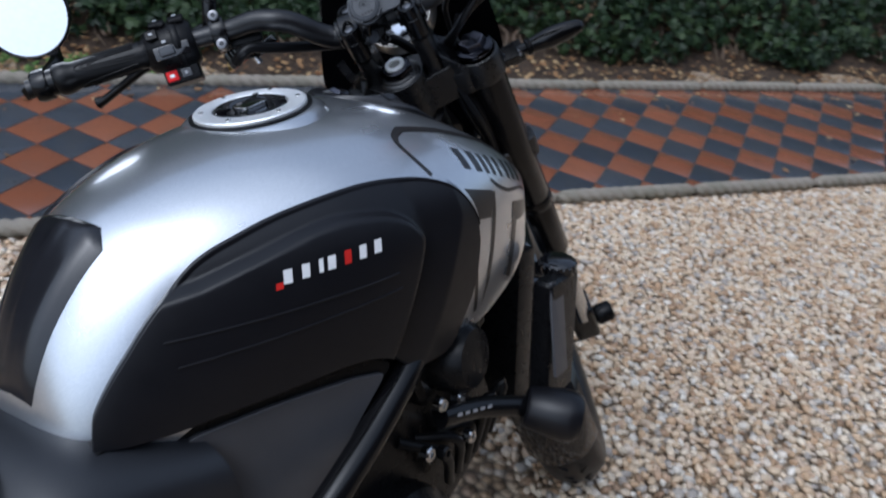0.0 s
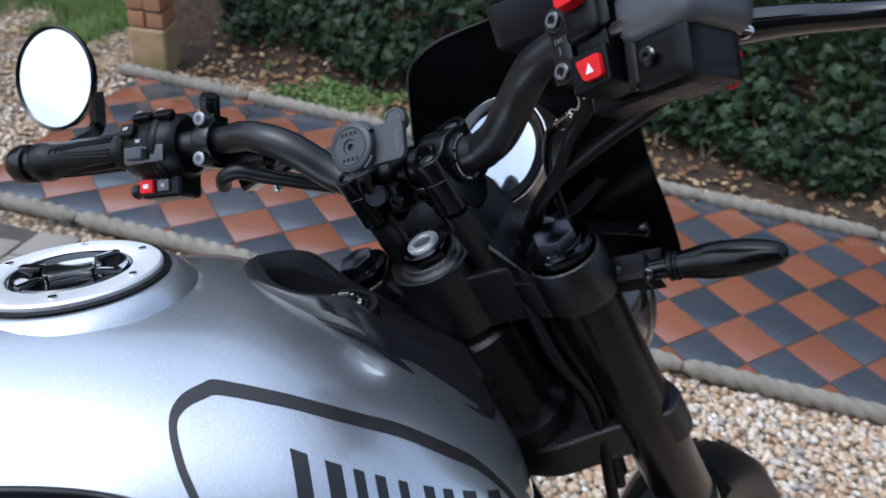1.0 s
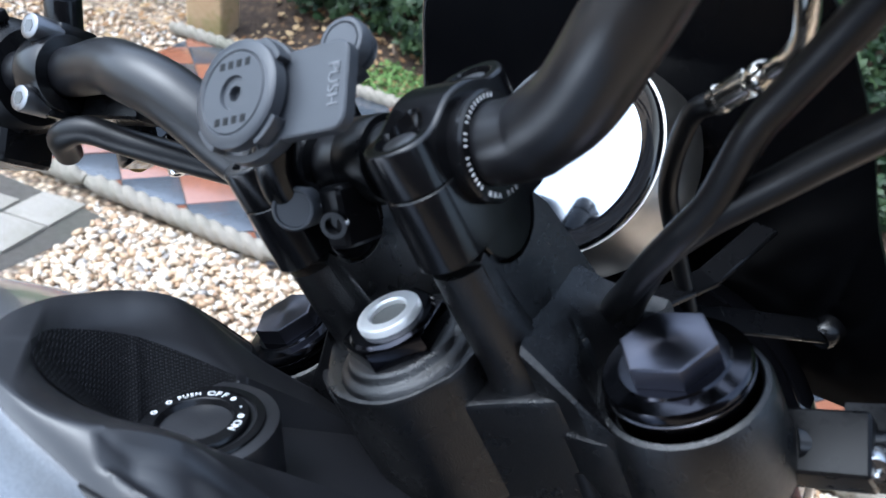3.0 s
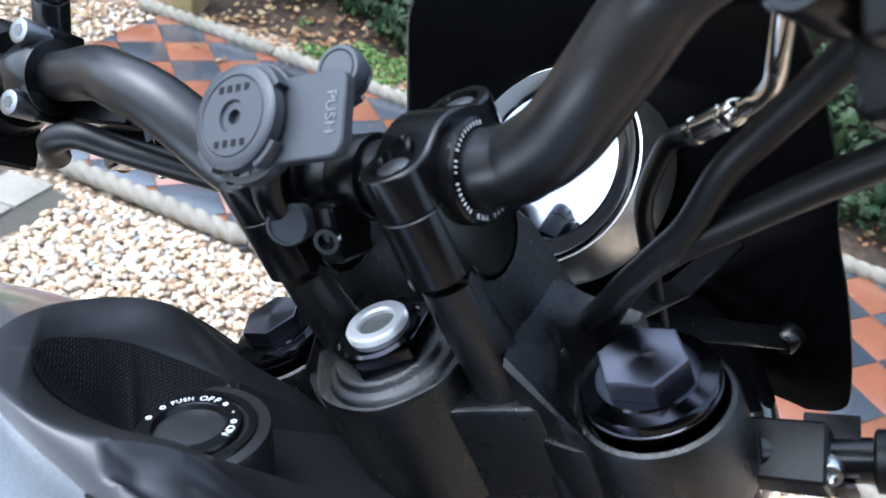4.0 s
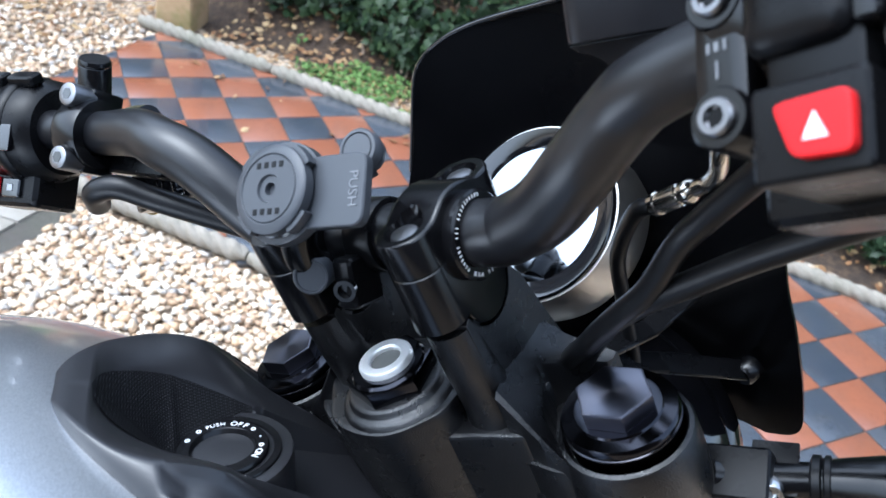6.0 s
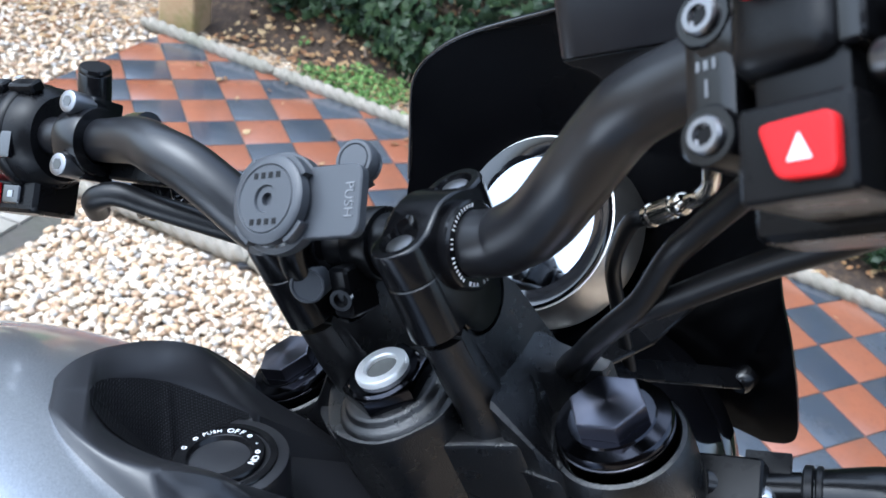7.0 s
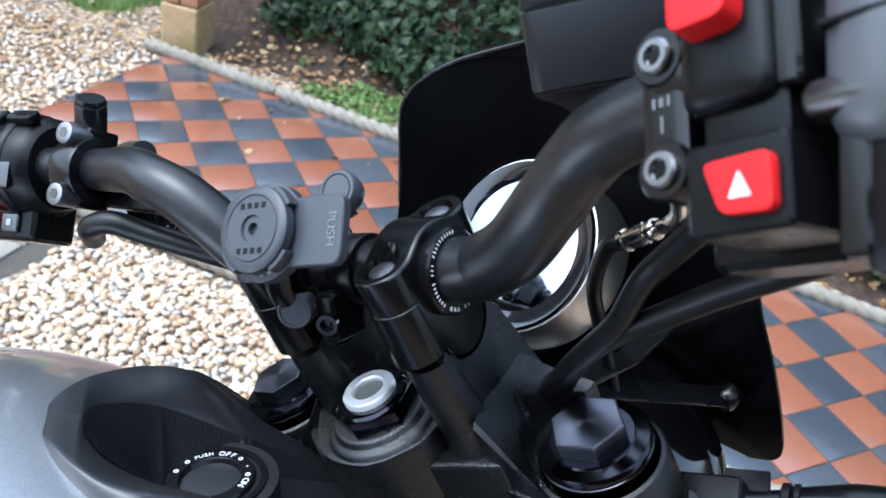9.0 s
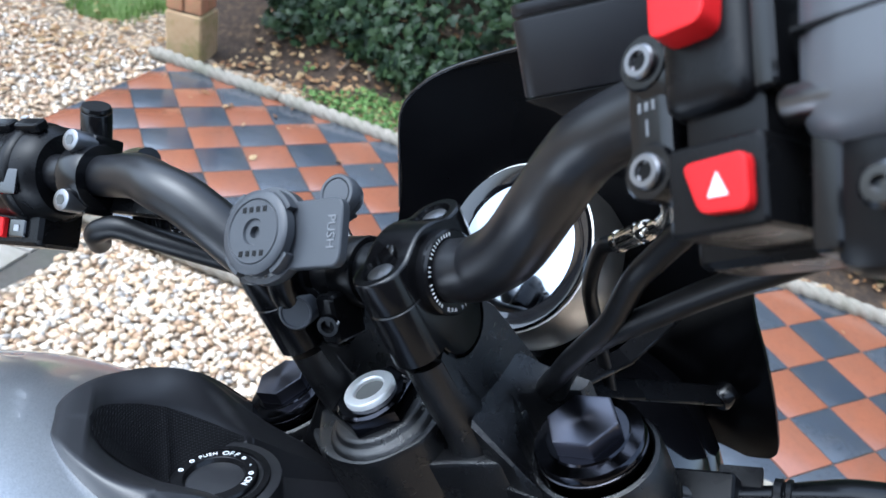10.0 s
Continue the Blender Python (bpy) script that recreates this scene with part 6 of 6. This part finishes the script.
bpart("radiator_cap", lathe([(0.024, 0), (0.025, .006), (0.024, .014), (0.018, .018), (0.0, .018)], axis_frame((-.008, -.226, -.270), (0.1, -.1, 1)), 28), GLOSS, "ridged black radiator cap", parent=rad)
bpart("radiator_neck", lathe([(0.017, -.04), (0.017, .002)], axis_frame((-.008, -.226, -.270), (0.1, -.1, 1)), 20), MATT, parent=rad)
eng = bpart("engine", rbox((0.34, 0.30, 0.26), pose(-.26, 0, -.42, 0, -12, 0), 0.03, 3), MATT, "black engine")
bpart("cam_cover", rbox((0.16, 0.34, 0.10), pose(-.19, 0, -.275, 0, -12, 0), 0.02, 3), MATT, parent=eng)
bpart("clutch_case", lathe([(0.10, 0), (0.10, .03), (0.085, .045), (0, .05)], axis_frame((-.36, -.15, -.50), (0, -1, 0)), 40), MATT, parent=eng)
bpart("side_cap", lathe([(0.045, 0), (0.045, .03), (0.036, .045), (0, .05)], axis_frame((-.205, -.165, -.290), (0.1, -1, 0.1)), 32), MATT, parent=eng)
for x, z, m in ((-.262, -.315, CHROME), (-.225, -.335, CHROME), (-.27, -.385, SATIN), (-.30, -.36, CHROME), (-.215, -.405, CHROME)):
    bpart("engine_bolt", lathe([(0.009, 0), (0.009, .010), (0.007, .012), (0.004, .012), (0.0035, .008), (0, .008)], axis_frame((x, -.188, z), (0, -1, 0.1)), 16), m, parent=eng)
for k in range(6):
    bpart("hose", tube([(-.30 + .03 * k, -.150, -.36 - .02 * k), (-.26 + .03 * k, -.185, -.40), (-.24 + .02 * k, -.17, -.47)], 0.007, 10, 5), RUBBER, parent=eng)
bob = bpart("crash_bobbin", lathe([(0.0, 0), (0.024, 0), (0.028, .005), (0.0345, .052), (0.0335, .064), (0.028, .072), (0.012, .074), (0.010, .060), (0, .060)], axis_frame((-.140, -.235, -.400), (0.42, -.9, -0.33)), 36), PANEL, "black nylon crash bobbin")
bpart("bobbin_rim", lathe([(0.0125, .0735), (0.0125, .0752), (0.0105, .0752), (0.0100, .070)], axis_frame((-.140, -.235, -.400), (0.42, -.9, -0.33)), 28), CHROME, parent=bob)
for k in range(5):
    bpart("arm_mark", rbox((0.008, 0.0006, 0.004), pose(-.246 + .012 * k, -.2085 - .0028 * k, -.338 - .0055 * k, 0, 25, -12), 0), GREYPRINT, parent=bob)
bpart("bobbin_arm", tube([(-.262, -.19, -.335), (-.20, -.205, -.365), (-.14, -.235, -.400)], 0.014, 14, 4), SATIN, parent=bob)
# frame and wiring behind the yoke
bpart("headstock", lathe([(0.036, -.20), (0.036, -.10), (0.030, -.095), (0, -.095)], BODY.inverted() @ STEER, 40), MATT, "black frame headstock")
for k, (a, b) in enumerate(((.030, .0), (.040, .012), (.052, -.010), (.060, .006), (.046, .020))):
    spart("wiring", tube([(.01 + b, -.05 - a * 0.3, -.075), (-.005 + b, -.050 - a * 0.5, -.13), (.0 + b * 0.5, -.060 - a * 0.35, -.20), (-.02 + b, -.055 - a * 0.2, -.30)], 0.0045 + 0.0006 * k, 10, 6), RUBBER)


RX = Matrix.Translation((-1.06, 0, -.735)) @ pose(0, 0, 0, 90, 0, 0)
rear = bpart("rear_wheel", lathe([(.212, -.060), (.222, -.064), (.222, -.056), (.196, -.040), (.190, 0), (.196, .040), (.222, .056), (.222, .064), (.212, .060), (.186, .03), (.186, -.03), (.212, -.060)], RX, 64), SATIN, "black cast rear wheel")
bpart("tyre", lathe([(.218, -.062), (.235, -.082), (.265, -.088), (.290, -.068), (.304, -.036), (.309, 0), (.304, .036), (.290, .068), (.265, .088), (.235, .082), (.218, .062), (.218, -.062)], RX, 80), RUBBER, "black treaded tyre", parent=rear)
bpart("hub", lathe([(.045, -.09), (.045, .09), (0, .09)], RX, 32), SATIN, parent=rear)
for k in range(5):
    q = radians(72 * k)
    bpart("spoke", tube([(-1.06 + .03 * math.cos(q), 0, -.735 + .03 * math.sin(q)), (-1.06 + .195 * math.cos(q), 0, -.735 + .195 * math.sin(q))], 0.016, 10, 3), SATIN, parent=rear)
for s in (-1, 1):
    bpart("swing_arm", tube([(-.52, s * .10, -.60), (-.75, s * .125, -.66), (-1.06, s * .125, -.735)], 0.026, 14, 5), SATIN, "black swing arm")
bpart("side_stand", tube([(-.50, .14, -.68), (-.53, .22, -.86), (-.55, .27, -1.00)], 0.012, 12, 4), SATIN, "black side stand")

# ---------------------------------------------------------------- tiles of the path
def clip(poly, inside, cut):
    out = []
    for a, b in zip(poly, poly[1:] + poly[:1]):
        if inside(a):
            out.append(a)
        if inside(a) != inside(b):
            out.append(cut(a, b))
    return out


def cut_on(f):
    def cut(a, b):
        fa, fb = f(*a), f(*b)
        t = fa / (fa - fb)
        return (a[0] + (b[0] - a[0]) * t, a[1] + (b[1] - a[1]) * t)
    return cut


LIMITS = (lambda x, y: y - near_edge(x), lambda x, y: far_edge(x) - y, lambda x, y: x - PATH_END, lambda x, y: 4.4 - x)
half = TILE / 2 - 0.0016
tile_meshes = [finish("tile", rbox((2 * half, 2 * half, 0.016), bevel=0.0022, segments=2), m) for m in (TILE_BLUE, TILE_RED)]
for i in range(-16, 30):
    for j in range(-16, 34):
        cx, cy = TILE * (i + j + 1) * R2, TILE * (j - i) * R2
        poly = [(cx + a * half / R2, cy + b * half / R2) for a, b in ((-1, 0), (0, -1), (1, 0), (0, 1))]
        for f in LIMITS:
            poly = clip(poly, lambda p: f(*p) >= 0, cut_on(f)) if poly else poly
        if len(poly) < 3:
            continue
        area = abs(sum(a[0] * b[1] - a[1] * b[0] for a, b in zip(poly, poly[1:] + poly[:1]))) / 2
        if area < 0.0006:
            continue
        dark = (i + j) % 2 == 0
        tone = 0 if dark else 1
        lift = -0.009 + random.uniform(-0.0012, 0.0012)
        if area > 0.0215:
            ob = new("tile", tile_meshes[tone])
            ob.matrix_basis = pose(cx, cy, lift, random.uniform(-0.3, 0.3), random.uniform(-0.3, 0.3), 45)
        else:
            bm = prism([(x - cx, y - cy) for x, y in poly], -0.008, 0.008, bevel=0.0018)
            ob = new("tile", finish("tile", bm, (TILE_BLUE, TILE_RED)[tone]))
            ob.matrix_basis = pose(cx, cy, lift)
        ob.parent = path_floor
